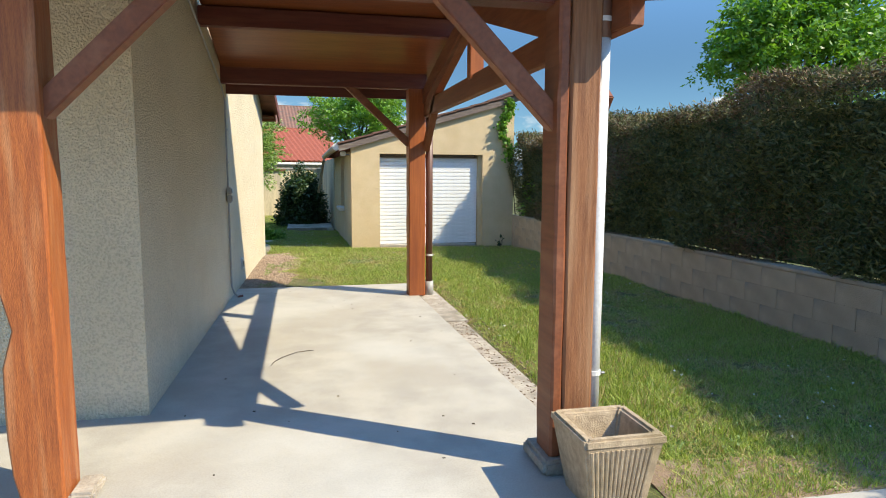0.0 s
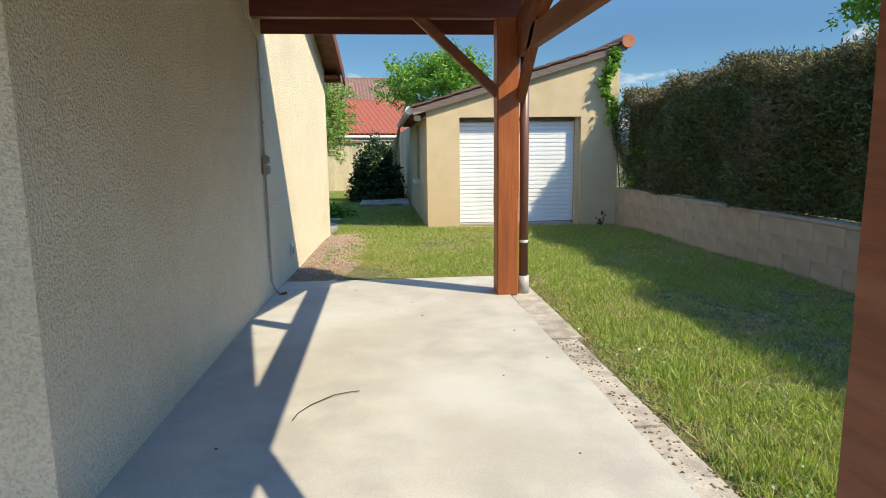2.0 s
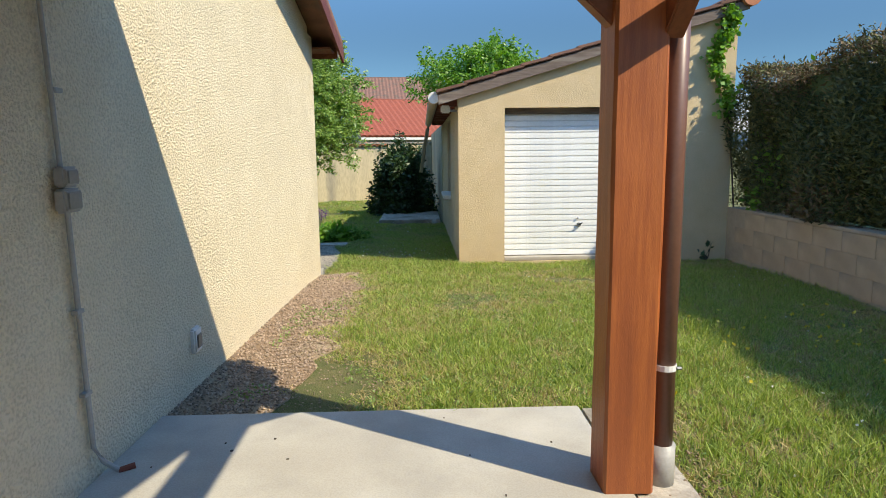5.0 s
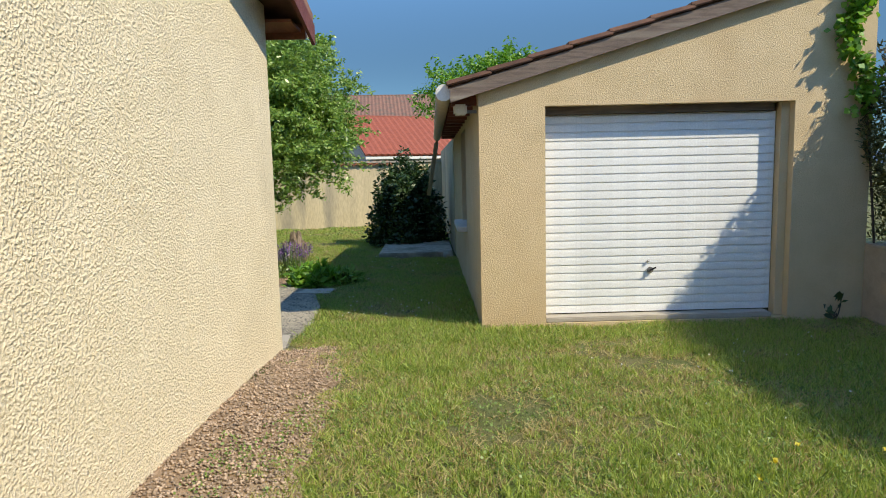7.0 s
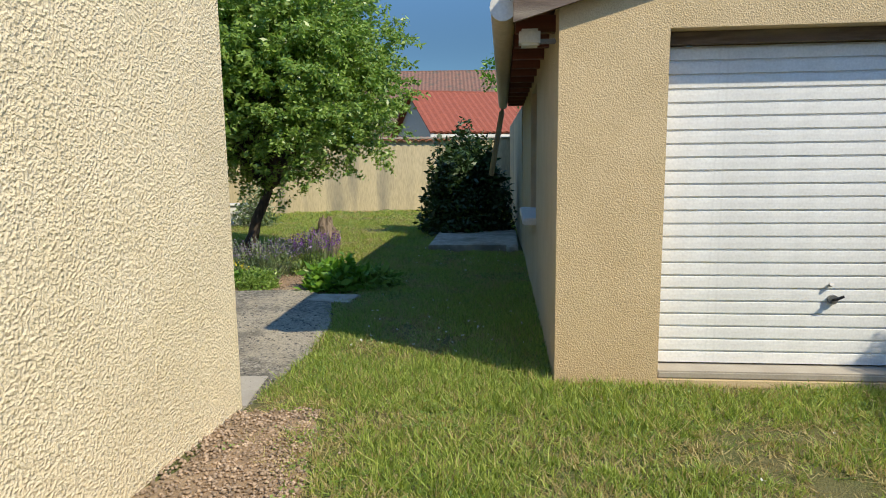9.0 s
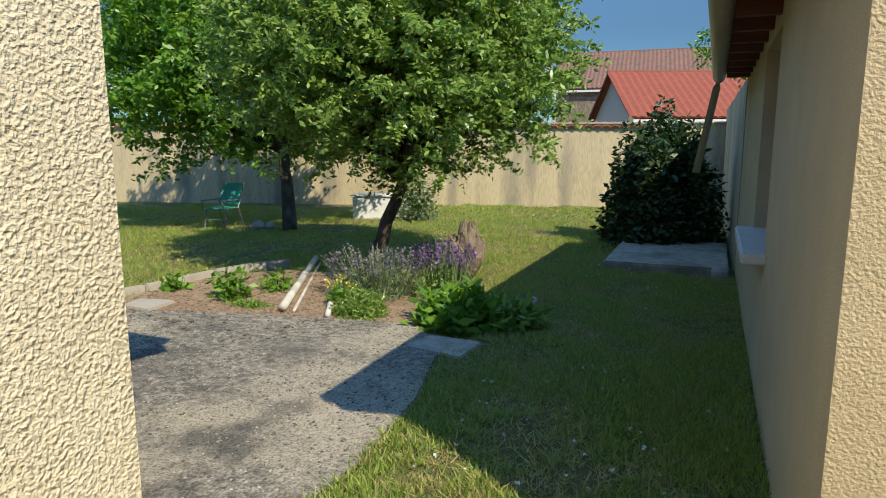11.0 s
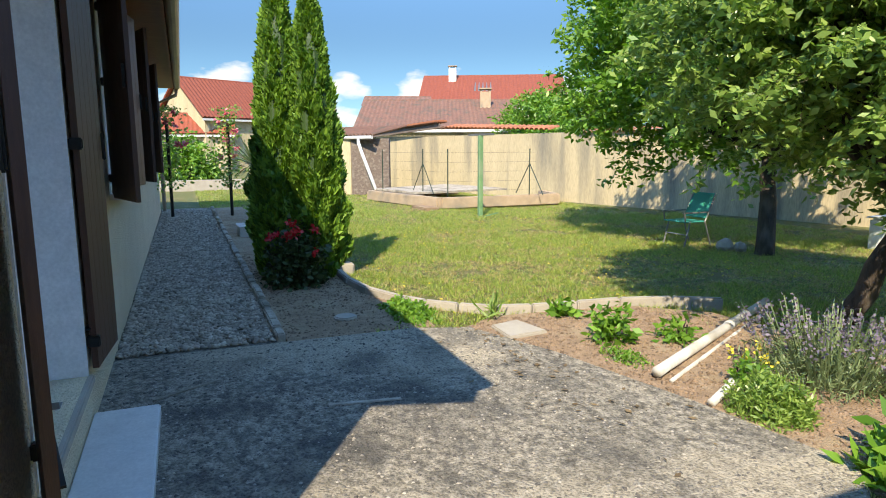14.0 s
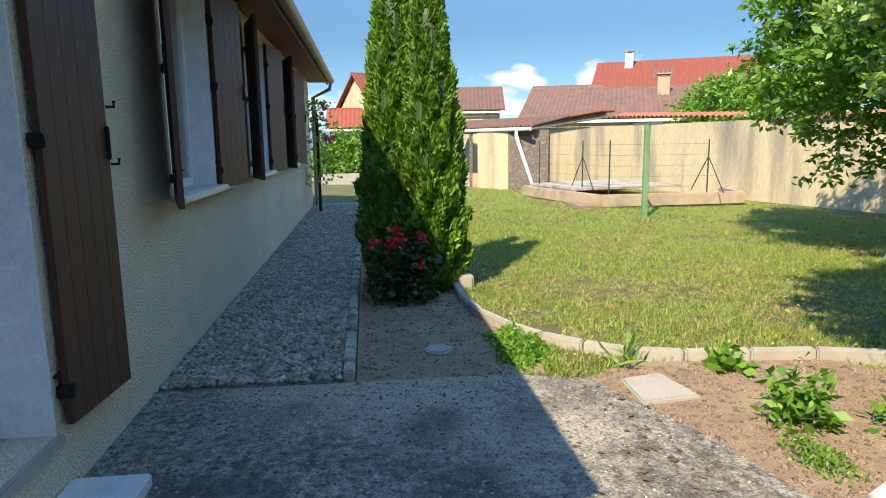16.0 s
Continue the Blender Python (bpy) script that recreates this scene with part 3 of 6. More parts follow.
# ---- garage ----
def garage():
    g = thing("garage", 3, 18, -0.3, "beige rendered garage with a lean-to tiled roof", "garage")
    Y0, Y1, X0, X1 = 14.53, 21.5, 1.13, 4.95
    za, zb = 2.06, 3.17
    sl = (zb - za) / (X1 - X0)
    zt = lambda x: za + sl * (x - X0)
    D0, D1, DT = 1.77, 4.19, 1.88
    bm = slab_of([(X0, -0.6), (D0, -0.6), (D0, zt(D0)), (X0, za)], 0.22, 1, Y0)
    join(bm, slab_of([(D1, -0.6), (X1, -0.6), (X1, zb), (D1, zt(D1))], 0.22, 1, Y0))
    join(bm, slab_of([(D0, DT), (D1, DT), (D1, zt(D1)), (D0, zt(D0))], 0.22, 1, Y0))
    join(bm, slab_of([(D0, -0.6), (D1, -0.6), (D1, -0.25), (D0, -0.25)], 0.22, 1, Y0))
    bmesh.ops.remove_doubles(bm, verts=bm.verts, dist=1e-4)
    part("front_wall", bm, GAR_RENDER, g)
    W0, W1 = 17.0, 18.25
    bm = slab_of([(Y0 + 0.221, -0.6), (W0, -0.6), (W0, za), (Y0 + 0.221, za)], 0.2, 0, X0)
    join(bm, slab_of([(W1, -0.6), (Y1, -0.6), (Y1, za), (W1, za)], 0.2, 0, X0))
    join(bm, slab_of([(W0, -0.6), (W1, -0.6), (W1, 0.5), (W0, 0.5)], 0.2, 0, X0))
    join(bm, slab_of([(W0, 1.85), (W1, 1.85), (W1, za), (W0, za)], 0.2, 0, X0))
    bmesh.ops.remove_doubles(bm, verts=bm.verts, dist=1e-4)
    part("side_wall", bm, GAR_RENDER, g)
    part("rear_wall", slab_of([(X0 + 0.21, -0.6), (X1, -0.6), (X1, zb), (X0 + 0.21, za)], 0.2, 1, Y1 - 0.21), GAR_RENDER, g)
    part("far_side_wall", slab_of([(Y0 + 0.23, -0.6), (Y1 - 0.22, -0.6), (Y1 - 0.22, zb), (Y0 + 0.23, zb)], -0.2, 0, X1 - 0.01), GAR_RENDER, g)
    w = part("window", box(X0 + 0.12, X0 + 0.15, W0, W1, 0.5, 1.85), GREY_WOOD, g, "closed weathered wooden window board")
    part("sill", box(X0 - 0.13, X0 + 0.11, W0 - 0.08, W1 + 0.08, 0.46, 0.53, 0.012), PVC, g, "white window sill")
    # roof deck, verge board and verge tiles
    xa, xb = 0.86, 5.05
    o = [(xa, zt(xa) + 0.03), (xb, zt(xb) + 0.03), (xb, zt(xb) + 0.06), (xa, zt(xa) + 0.06)]
    part("roof_deck", slab_of(o, Y1 - Y0 + 0.2, 1, Y0 - 0.05), WOOD_DARK, g)
    o = [(xa, zt(xa) - 0.06), (xb, zt(xb) - 0.06), (xb, zt(xb) + 0.07), (xa, zt(xa) + 0.07)]
    part("verge_board", slab_of(o, 0.035, 1, Y0 - 0.09), GREY_WOOD, g, "flaking weathered verge board")
    tiles = part("roof_tiles", slab_of([(xa - 0.02, zt(xa) + 0.072), (xb, zt(xb) + 0.072), (xb, zt(xb) + 0.1), (xa - 0.02, zt(xa) + 0.1)], Y1 - Y0, 1, Y0 - 0.04), TILE_OLD, g, "old brown clay roof tiles")
    n = 11
    ang = -math.degrees(math.atan(sl))
    for i in range(n):
        a = xa - 0.03 + i * (xb - xa) / n
        t = part("verge_tile", box(0, (xb - xa) / n + 0.06, 0, 0.22, 0, 0.045, 0.01), TILE_OLD, tiles)
        t.matrix_basis = pose(a, Y0 - 0.12, zt(a) + 0.10, 0, ang + 2.5, 0)
    part("ridge_tile", tube([(xb, Y0 - 0.16, zt(xb) + 0.1), (xb, Y1, zt(xb) + 0.1)], 0.13, 12), TILE_ORANGE, g)
    part("gutter", tube([(0.80, Y0 - 0.02, 2.02), (0.80, Y1 + 0.1, 1.98)], 0.075, 14), BEIGE_PVC, g, "beige plastic gutter", True)
    part("gutter_end", tube([(0.80, Y0 - 0.035, 2.02), (0.80, Y0 - 0.021, 2.02)], 0.08, 14), PVC, g)
    r = random.Random(2)
    for i in range(12):
        y = Y0 + 0.25 + i * 0.57
        part("rafter_end", box(0.88, X0 - 0.001, y, y + 0.08, zt(0.9) - 0.07, zt(0.9) + 0.03), WOOD_DARK, g)
    part("downpipe", tube([(0.80, Y1 - 0.05, 1.95), (0.78, Y1 + 0.02, 1.85), (0.6, Y1 + 0.1, 0.8)], 0.045, 10), BEIGE_PVC, g, "beige downpipe hanging loose", True)
    # door of pressed steel slats in its frame
    d = part("garage_door", box(D0 + 0.002, D1 - 0.09, Y0 + 0.185, Y0 + 0.2, -0.19, 1.8), WHITE, g, "white ribbed steel up-and-over garage door")
    k = 24
    hh = (1.8 + 0.19) / k
    strip = slab_of([(Y0 + 0.184, 0.0), (Y0 + 0.171, 0.003), (Y0 + 0.170, hh * 0.5), (Y0 + 0.171, hh - 0.013), (Y0 + 0.184, hh - 0.010)], D1 - D0 - 0.12, 0, D0 + 0.015)
    me = finish(strip)
    me.materials.append(WHITE)
    for i in range(k):
        s = part("slat", me, WHITE, d)
        s.location.z = -0.19 + i * hh
    part("door_handle", tube([(2.86, Y0 + 0.15, 0.24), (2.86, Y0 + 0.11, 0.25), (2.9, Y0 + 0.105, 0.27)], 0.009, 8), IRON, d, "black door handle")
    part("lock", tube([(2.86, Y0 + 0.165, 0.24), (2.86, Y0 + 0.145, 0.24)], 0.03, 12), GREY_METAL, d)
    part("lock", tube([(2.84, Y0 + 0.16, 0.33), (2.84, Y0 + 0.14, 0.34)], 0.012, 8), GREY_METAL, d)
    part("door_frame", box(D1 - 0.085, D1 - 0.002, Y0 + 0.09, Y0 + 0.2, -0.24, DT - 0.002), GAR_RENDER, g)
    part("door_frame", box(D0 + 0.002, D1 - 0.14, Y0 + 0.12, Y0 + 0.2, 1.805, DT - 0.002), GREY_WOOD, g)
    part("threshold", box(D0 + 0.002, D1 - 0.14, Y0 + 0.02, Y0 + 0.21, -0.25, -0.2, 0.01), PALE, g)
    # floodlight below the eave
    f = thing("floodlight", 1.0, 14.75, 1.85, "small white floodlight under the garage eave", "floodlight")
    part("bracket", beam((X0, 14.75, 1.86), (1.02, 14.75, 1.86), 0.03, 0.03), GREY_METAL, f)
    part("lamp_head", box(0.9, 1.03, 14.68, 14.82, 1.83, 1.93, 0.015), PVC, f)
    return g


garage()


# ---- retaining wall and hedge ----
def retaining_wall():
    w = solid("wall_retaining", box(4.926, 5.14, -6, 14.5, -0.5, 0.44), MORTAR, "grey concrete block retaining wall under the hedge", "wall", "structure")
    part("coping", box(4.915, 5.16, -6, 14.5, 0.442, 0.48, 0.008), MORTAR, w)
    r = random.Random(7)
    meshes = []
    for k in range(5):
        me = finish(box(0, 0.05, 0, 0.4988, 0, 0.2095, 0.0025))
        me.materials.append(BLOCK)
        meshes.append(me)
    for row in range(3):
        yy = -2.0 - (0.25 if row % 2 else 0)
        while yy < 14.0:
            b = part("block", meshes[r.randrange(5)], BLOCK, w)
            b.location = (4.921 + r.uniform(-0.002, 0.002), yy, -0.19 + row * 0.21)
            yy += 0.5
    return w


retaining_wall()
rng = np.random.default_rng(11)


def hedge():
    h = thing("hedge", 5.6, 5, 0.48, "tall dense dark conifer hedge with dry brown patches", "hedge")
    n = 260000
    y = rng.uniform(-4, 14.6, n)
    face = rng.uniform(0, 1, n)
    top = 2.22 + 0.09 * np.sin(y * 1.3) + 0.07 * np.sin(y * 3.1 + 1) + 0.10 * np.clip((9 - y) / 4, 0, 1)
    z = np.where(face < 0.72, rng.uniform(0.5, 1, n) ** 1.0 * 1.0, 1.0)
    z = np.where(face < 0.72, 0.48 + (top - 0.48) * rng.uniform(0, 1, n), top)
    lump = 0.10 * np.sin(y * 2.3 + z * 1.7) + 0.07 * np.sin(y * 5.1 - z * 4.0)
    tuft = np.abs(np.sin(y * 7.3 + 2 * np.sin(y * 3.7))) ** 3 * np.abs(np.sin(y * 2.1 + 1)) * 0.16
    x = np.where(face < 0.72, 4.98 + lump + np.abs(rng.normal(0, 0.09, n)) + 0.05 * (z > 1.9), rng.uniform(4.98, 6.3, n))
    z = np.where(face < 0.72, z, z + np.abs(rng.normal(0, 0.05, n)) + tuft * rng.uniform(0, 1, n))
    c = np.stack([x, y, z], 1)
    q = leaf_quads(c, 0.06, rng, 0.26, -0.5, 0.6, 0.0)
    dry = (np.sin(y * 1.9 + 2) + np.sin(z * 3 + y) + rng.normal(0, 0.7, n)) > 1.45
    dry |= (z > top - 0.1) & (rng.uniform(0, 1, n) < 0.4)
    quads("foliage", q[~dry], HEDGE, h)
    quads("dry_foliage", q[dry], HEDGE_DRY, h, "dry brown hedge foliage")
    # A dark box inside stands in for the shade deep in the foliage.
    part("shade_core", box(5.18, 6.2, -4, 14.55, 0.49, 2.12), LEAF_DARK, h)
    return h


hedge()


# ---- garden walls ----
def lean_wall(name, a, b, height, thick, label):
    """A garden wall along a line of the plan."""
    a, b = Vector((*a, 0)), Vector((*b, 0))
    d = (b - a).normalized()
    n = Vector((-d.y, d.x, 0)) * thick
    return solid(name, prism([tuple((p)[:2]) for p in (a, b, b + n, a + n)], -0.8, height), WALL_OLD, label, "wall", "structure")


BW0, BW1 = Vector((-16.2, 25.2, 0)), Vector((2.5, 30.1, 0))
lean_wall("wall_back", (-27.0, 22.37), BW1[:2], 1.62, 0.3, "old cream rendered garden wall with grey streaks")
lean_wall("wall_side", (1.0, 30.0), (1.12, 21.55), 1.95, 0.3, "old rendered boundary wall stained grey")


# ---- trees ----
def limb(bm, a, b, ra, rb, seed, wob=0.1):
    r = random.Random(seed)
    a, b = Vector(a), Vector(b)
    pts = [a.lerp(b, i / 5) + Vector((r.uniform(-1, 1), r.uniform(-1, 1), r.uniform(-0.5, 0.5))) * wob * (0 if i in (0,) else 1) for i in range(6)]
    tube(pts, 0, 8, bm, [ra + (rb - ra) * i / 5 for i in range(6)])
    return pts[-1]


def tree(name, base, fork, crown, radii, twigs, leaf_size, material, label, seed, trunk_r=0.13, limbs=26, per=34, reach=0.4):
    """A leaning trunk to its fork, limbs into a lobed crown, and twigs that carry leaves along their length."""
    g = np.random.default_rng(seed)
    t = thing(name, *base, label, "tree")
    cc, rr = np.array(crown), np.array(radii)
    lobes = g.normal(size=(limbs, 3))
    lobes /= np.linalg.norm(lobes, axis=1)[:, None]
    lobes[:, 2] = np.where(lobes[:, 2] < -0.55, -lobes[:, 2], lobes[:, 2])
    size = g.uniform(0.62, 1.0, limbs)
    ends = cc + lobes * rr * size[:, None] * 0.82
    bm = bmesh.new()
    limb(bm, base, fork, trunk_r * 1.15, trunk_r * 0.8, seed, 0.03)
    for i in range(limbs):
        mid = limb(bm, fork, np.array(fork) * 0.4 + ends[i] * 0.6, trunk_r * 0.5, trunk_r * 0.22, seed + i, 0.07)
        limb(bm, mid, ends[i], trunk_r * 0.22, 0.008, seed + i + 99, 0.05)
    part("trunk", bm, BARK, t, smooth=True)
    # twigs crowd about the limbs' ends, thinner between them
    pick = g.integers(0, limbs, twigs)
    o = ends[pick] + g.normal(size=(twigs, 3)) * rr * 0.235
    loose = g.uniform(0, 1, twigs) < 0.22
    d = g.normal(size=(twigs, 3))
    d /= np.linalg.norm(d, axis=1)[:, None]
    o[loose] = (cc + d * rr * (g.uniform(0.2, 1, twigs) ** 0.5 * 0.85)[:, None])[loose]
    far = np.linalg.norm((o - cc) / rr, axis=1)
    o = np.where((far > 1.0)[:, None], cc + (o - cc) / far[:, None], o)
    out = (o - cc) / rr
    out /= np.linalg.norm(out, axis=1)[:, None] + 1e-6
    way = out * 0.9 + g.normal(0, 0.55, (twigs, 3)) + np.array((0, 0, 0.25))
    way /= np.linalg.norm(way, axis=1)[:, None]
    length = reach * g.uniform(0.45, 1.25, twigs)
    f = g.uniform(0.05, 1, (twigs, per))
    sag = np.zeros((twigs, per, 3))
    sag[:, :, 2] = -0.16 * f ** 2
    pts = o[:, None, :] + way[:, None, :] * (length[:, None] * f)[:, :, None] + sag * length[:, None, None] + g.normal(0, leaf_size * 0.35, (twigs, per, 3))
    quads("crown", leaf_quads(pts.reshape(-1, 3), leaf_size, g, 0.44, 0.25), material, t)
    tip = o + way * length[:, None]
    side = np.cross(way, (0.3, 0.2, 0.9)) * 0.004
    quads("twig_mass", np.stack([o - side, o + side, tip + side * 0.4, tip - side * 0.4], 1), BARK, t)["kind"] = "stuff"
    return t


tree("fruit_tree", (-2.98, 19.35, -0.42), (-2.55, 19.55, 0.72), (-2.65, 19.7, 2.27), (2.0, 1.85, 1.7), 3700, 0.074, LEAF, "leafy fruit tree with a leaning trunk on the lawn", 21, 0.085, 46, 46, 0.42)


# ---- doors, windows and shutters of the north side ----
def strap(bm, a, b, w=0.03):
    return beam(a, b, w, 0.008, 0, bm)


def shutter(parent, hinge_x, swing, width, z0, z1, boards):
    """A boarded shutter hinged at the wall, swung open by degrees from the wall's face; its pieces stand under one leaf."""
    sign = 1 if swing > 0 else -1
    a = radians(abs(swing))
    d = Vector((sign * math.cos(a), math.sin(a), 0))
    n = Vector((-d.y, d.x, 0))
    o = Vector((hinge_x, NY + 0.035, 0))
    leaf = part("shutter", beam(o + d * 0.01 + Vector((0, 0, (z0 + z1) / 2)), o + d * width + Vector((0, 0, (z0 + z1) / 2)), 0.012, z1 - z0, 0, None), SHUTTER, parent, "dark brown boarded wooden shutter")
    k = boards
    for i in range(k):
        c = o + d * (width * (i + 0.5) / k)
        part("board", beam(c + Vector((0, 0, z0)), c + Vector((0, 0, z1)), width / k - 0.0015, 0.032, 0.0012, None, n), SHUTTER, leaf)
    for z in (z0 + 0.22, z1 - 0.22):
        part("strap_hinge", strap(None, o - d * 0.03 + n * 0.022 + Vector((0, 0, z)), o + d * width * 0.75 + n * 0.022 + Vector((0, 0, z)), 0.03), IRON, leaf, "black iron strap hinge")
    for z in (z0 + 0.12, (z0 + z1) / 2, z1 - 0.3):
        part("hinge", box(o.x - 0.022, o.x + 0.022, NY + 0.003, NY + 0.07, z, z + 0.06, 0.006), IRON, leaf, "black iron hinge block")
    part("latch", beam(o + d * (width - 0.03) - n * 0.03 + Vector((0, 0, (z0 + z1) / 2 - 0.06)), o + d * (width - 0.03) - n * 0.03 + Vector((0, 0, (z0 + z1) / 2 + 0.1)), 0.02, 0.02), IRON, leaf, "black iron latch")
    return leaf


def window(number, x0, x1, z0, z1):
    w = thing("window_%d" % number, (x0 + x1) / 2, NY, z0, "white framed window with open dark brown shutters", "window", "", "structure")
    yb = NY - 0.24
    for a, b, c, d in ((x0 + 0.002, x1 - 0.002, z0 + 0.002, z0 + 0.07), (x0 + 0.002, x1 - 0.002, z1 - 0.07, z1 - 0.002), (x0 + 0.002, x0 + 0.07, z0 + 0.072, z1 - 0.072), (x1 - 0.07, x1 - 0.002, z0 + 0.072, z1 - 0.072), ((x0 + x1) / 2 - 0.05, (x0 + x1) / 2 + 0.05, z0 + 0.072, z1 - 0.072)):
        part("window_frame", box(a, b, yb, yb + 0.06, c, d, 0.004), WHITE, w)
    for a, b in ((x0 + 0.07, (x0 + x1) / 2 - 0.05), ((x0 + x1) / 2 + 0.05, x1 - 0.07)):
        part("pane", box(a, b, yb + 0.02, yb + 0.03, z0 + 0.07, z1 - 0.07), GLASS, w)
        part("curtain", box(a, b, yb - 0.05, yb - 0.04, z0 + 0.02, z1 - 0.02), WHITE, w, "white net curtain")
    for a in (x0 + 0.001, x1 - 0.005):
        part("reveal", box(a, a + 0.004, yb + 0.062, NY + 0.006, z0, z1), WHITE, w, "white painted reveal")
    part("window_sill", box(x0 - 0.06, x1 + 0.06, NY - 0.23, NY + 0.1, z0 - 0.05, z0 - 0.001, 0.01), PVC, w, "white sill")
    shutter(w, x0 - 0.02, -10, (x1 - x0) / 2, z0 - 0.03, z1 + 0.05, 5)
    shutter(w, x1 + 0.02, 18, (x1 - x0) / 2, z0 - 0.03, z1 + 0.05, 5)
    return w


for i, (a, b) in enumerate(((-6.4, -5.1), (-9.5, -8.15), (-12.7, -11.35))):
    window(i + 1, a, b, 0.82, 2.42)


def garden_door():
    d = thing("door_1", -2.6, NY, -0.02, "white half-glazed door with open brown shutters", "door", "", "structure")
    x0, x1, z0, z1 = -3.23, -1.95, -0.02, 2.28
    yb = NY - 0.27
    for a, b, c, e in ((x0 + 0.002, x0 + 0.08, z0 + 0.08, z1), (x1 - 0.08, x1 - 0.002, z0 + 0.08, z1), (x0 + 0.002, x1 - 0.002, z0 + 0.002, z0 + 0.079), (x0 + 0.08, x1 - 0.08, z1 - 0.08, z1 - 0.002), (-2.66, -2.56, z0 + 0.081, z1 - 0.082)):
        part("door_frame", box(a, b, yb, yb + 0.07, c, e, 0.006), WHITE, d)
    for a, b in ((x0 + 0.08, -2.66), (-2.56, x1 - 0.08)):
        part("pane", box(a + 0.07, b - 0.07, yb + 0.025, yb + 0.035, 0.55, z1 - 0.16), GLASS, d)
        part("curtain", box(a, b, yb - 0.05, yb - 0.04, 0.3, z1 - 0.1), GREY_PVC, d, "grey net curtain")
        for lo, hi in ((0.45, 0.55), (z0 + 0.08, z0 + 0.2), (z1 - 0.16, z1 - 0.08)):
            part("rail", box(a + 0.07, b - 0.07, yb + 0.01, yb + 0.05, lo, hi, 0.004), WHITE, d)
        for xa in (a, b - 0.07):
            part("stile", box(xa, xa + 0.07, yb + 0.01, yb + 0.05, z0 + 0.08, z1 - 0.08, 0.004), WHITE, d)
        part("panel", box(a + 0.07, b - 0.07, yb + 0.02, yb + 0.04, z0 + 0.2, 0.45, 0.004), WHITE, d, "white raised panel")
    for a in (x0 + 0.001, x1 - 0.007):
        part("reveal", box(a, a + 0.006, yb + 0.071, NY + 0.008, z0 + 0.001, z1), WHITE, d, "white painted reveal")
    part("threshold", box(x0 - 0.03, x1 + 0.03, yb + 0.071, NY + 0.03, z0 - 0.05, z0 - 0.001, 0.008), PALE, d, "pale stone threshold")
    shutter(d, x0 - 0.06, -5, 0.54, z0 + 0.02, z1 + 0.03, 5)
    shutter(d, x1 + 0.03, 13, 0.62, z0 + 0.03, z1 + 0.03, 5)
    return d


garden_door()
solid("doorstep", box(-3.32, -2.0, NY + 0.005, NY + 0.335, -0.33, -0.258, 0.008), PVC, "smooth white stone doorstep slab on the terrace", "doorstep")
h = thing("shutter_hook", -4.1, NY, 1.0, "small black iron shutter stays on the wall", "hook")
for z in (1.36, 1.07):
    part("pin", tube([(-4.1, NY - 0.01, z), (-4.1, NY + 0.04, z), (-4.1, NY + 0.04, z + 0.03)], 0.009, 6), IRON, h)


ds = thing("door_stop", -2.83, 14.0, -0.021, "small grey metal door stop on the threshold", "door stop")
part("plate", box(-2.87, -2.79, 13.98, 14.01, -0.021, -0.016), GREY_METAL, ds)
part("upright", box(-2.795, -2.788, 13.98, 14.01, -0.0155, 0.012), GREY_METAL, ds)


# ---- fittings on the east wall ----
def wall_x(y):
    return -0.87 + 0.027 * (y - 9.2)


def conduit():
    c = thing("conduit", wall_x(8.5), 8.5, -0.15, "grey plastic conduit with a junction box on the wall", "conduit")
    x = wall_x(8.5) + 0.018
    part("pipe", tube([(x + 0.06, 8.62, -0.15), (x + 0.02, 8.57, -0.08), (x, 8.54, 0.0), (x, 8.52, 1.06)], 0.012, 8), GREY_PVC, c)
    part("pipe", tube([(x, 8.5, 1.24), (x, 8.45, 2.3), (x, 8.2, 2.42), (x - 0.02, 6.5, 2.82), (x - 0.03, 5.7, 3.0)], 0.011, 8), GREY_PVC, c)
    for z0, z1, w in ((1.06, 1.16, 0.065), (1.165, 1.25, 0.055)):
        b = part("junction_box", box(x - 0.012, x + 0.04, 8.51 - w, 8.51 + w, z0, z1, 0.01), GREY_PVC, c)
        part("lid", box(x + 0.0405, x + 0.047, 8.51 - w + 0.015, 8.51 + w - 0.015, z0 + 0.015, z1 - 0.015, 0.003), GREY_METAL, b)
    for z in (0.25, 0.62, 1.55, 1.95):
        part("clip", box(x - 0.014, x + 0.016, 8.49, 8.55, z, z + 0.02, 0.003), GREY_PVC, c)
    part("end_cap", tube([(x + 0.06, 8.62, -0.155), (x + 0.12, 8.66, -0.15)], 0.016, 8), TILE_RED, c, "red rubber end")
    for o in c.children:
        o.location.y -= 0.15
    return c


conduit()
v = thing("wall_vent", wall_x(9.66), 9.66, 0.1, "small white plastic outdoor socket low on the wall", "wall vent")
vx = wall_x(9.66)
part("frame", box(vx - 0.01, vx + 0.03, 9.6, 9.72, 0.04, 0.2, 0.01), PVC, v)
part("lid", box(vx + 0.031, vx + 0.04, 9.625, 9.695, 0.07, 0.16, 0.004), GREY_METAL, v)


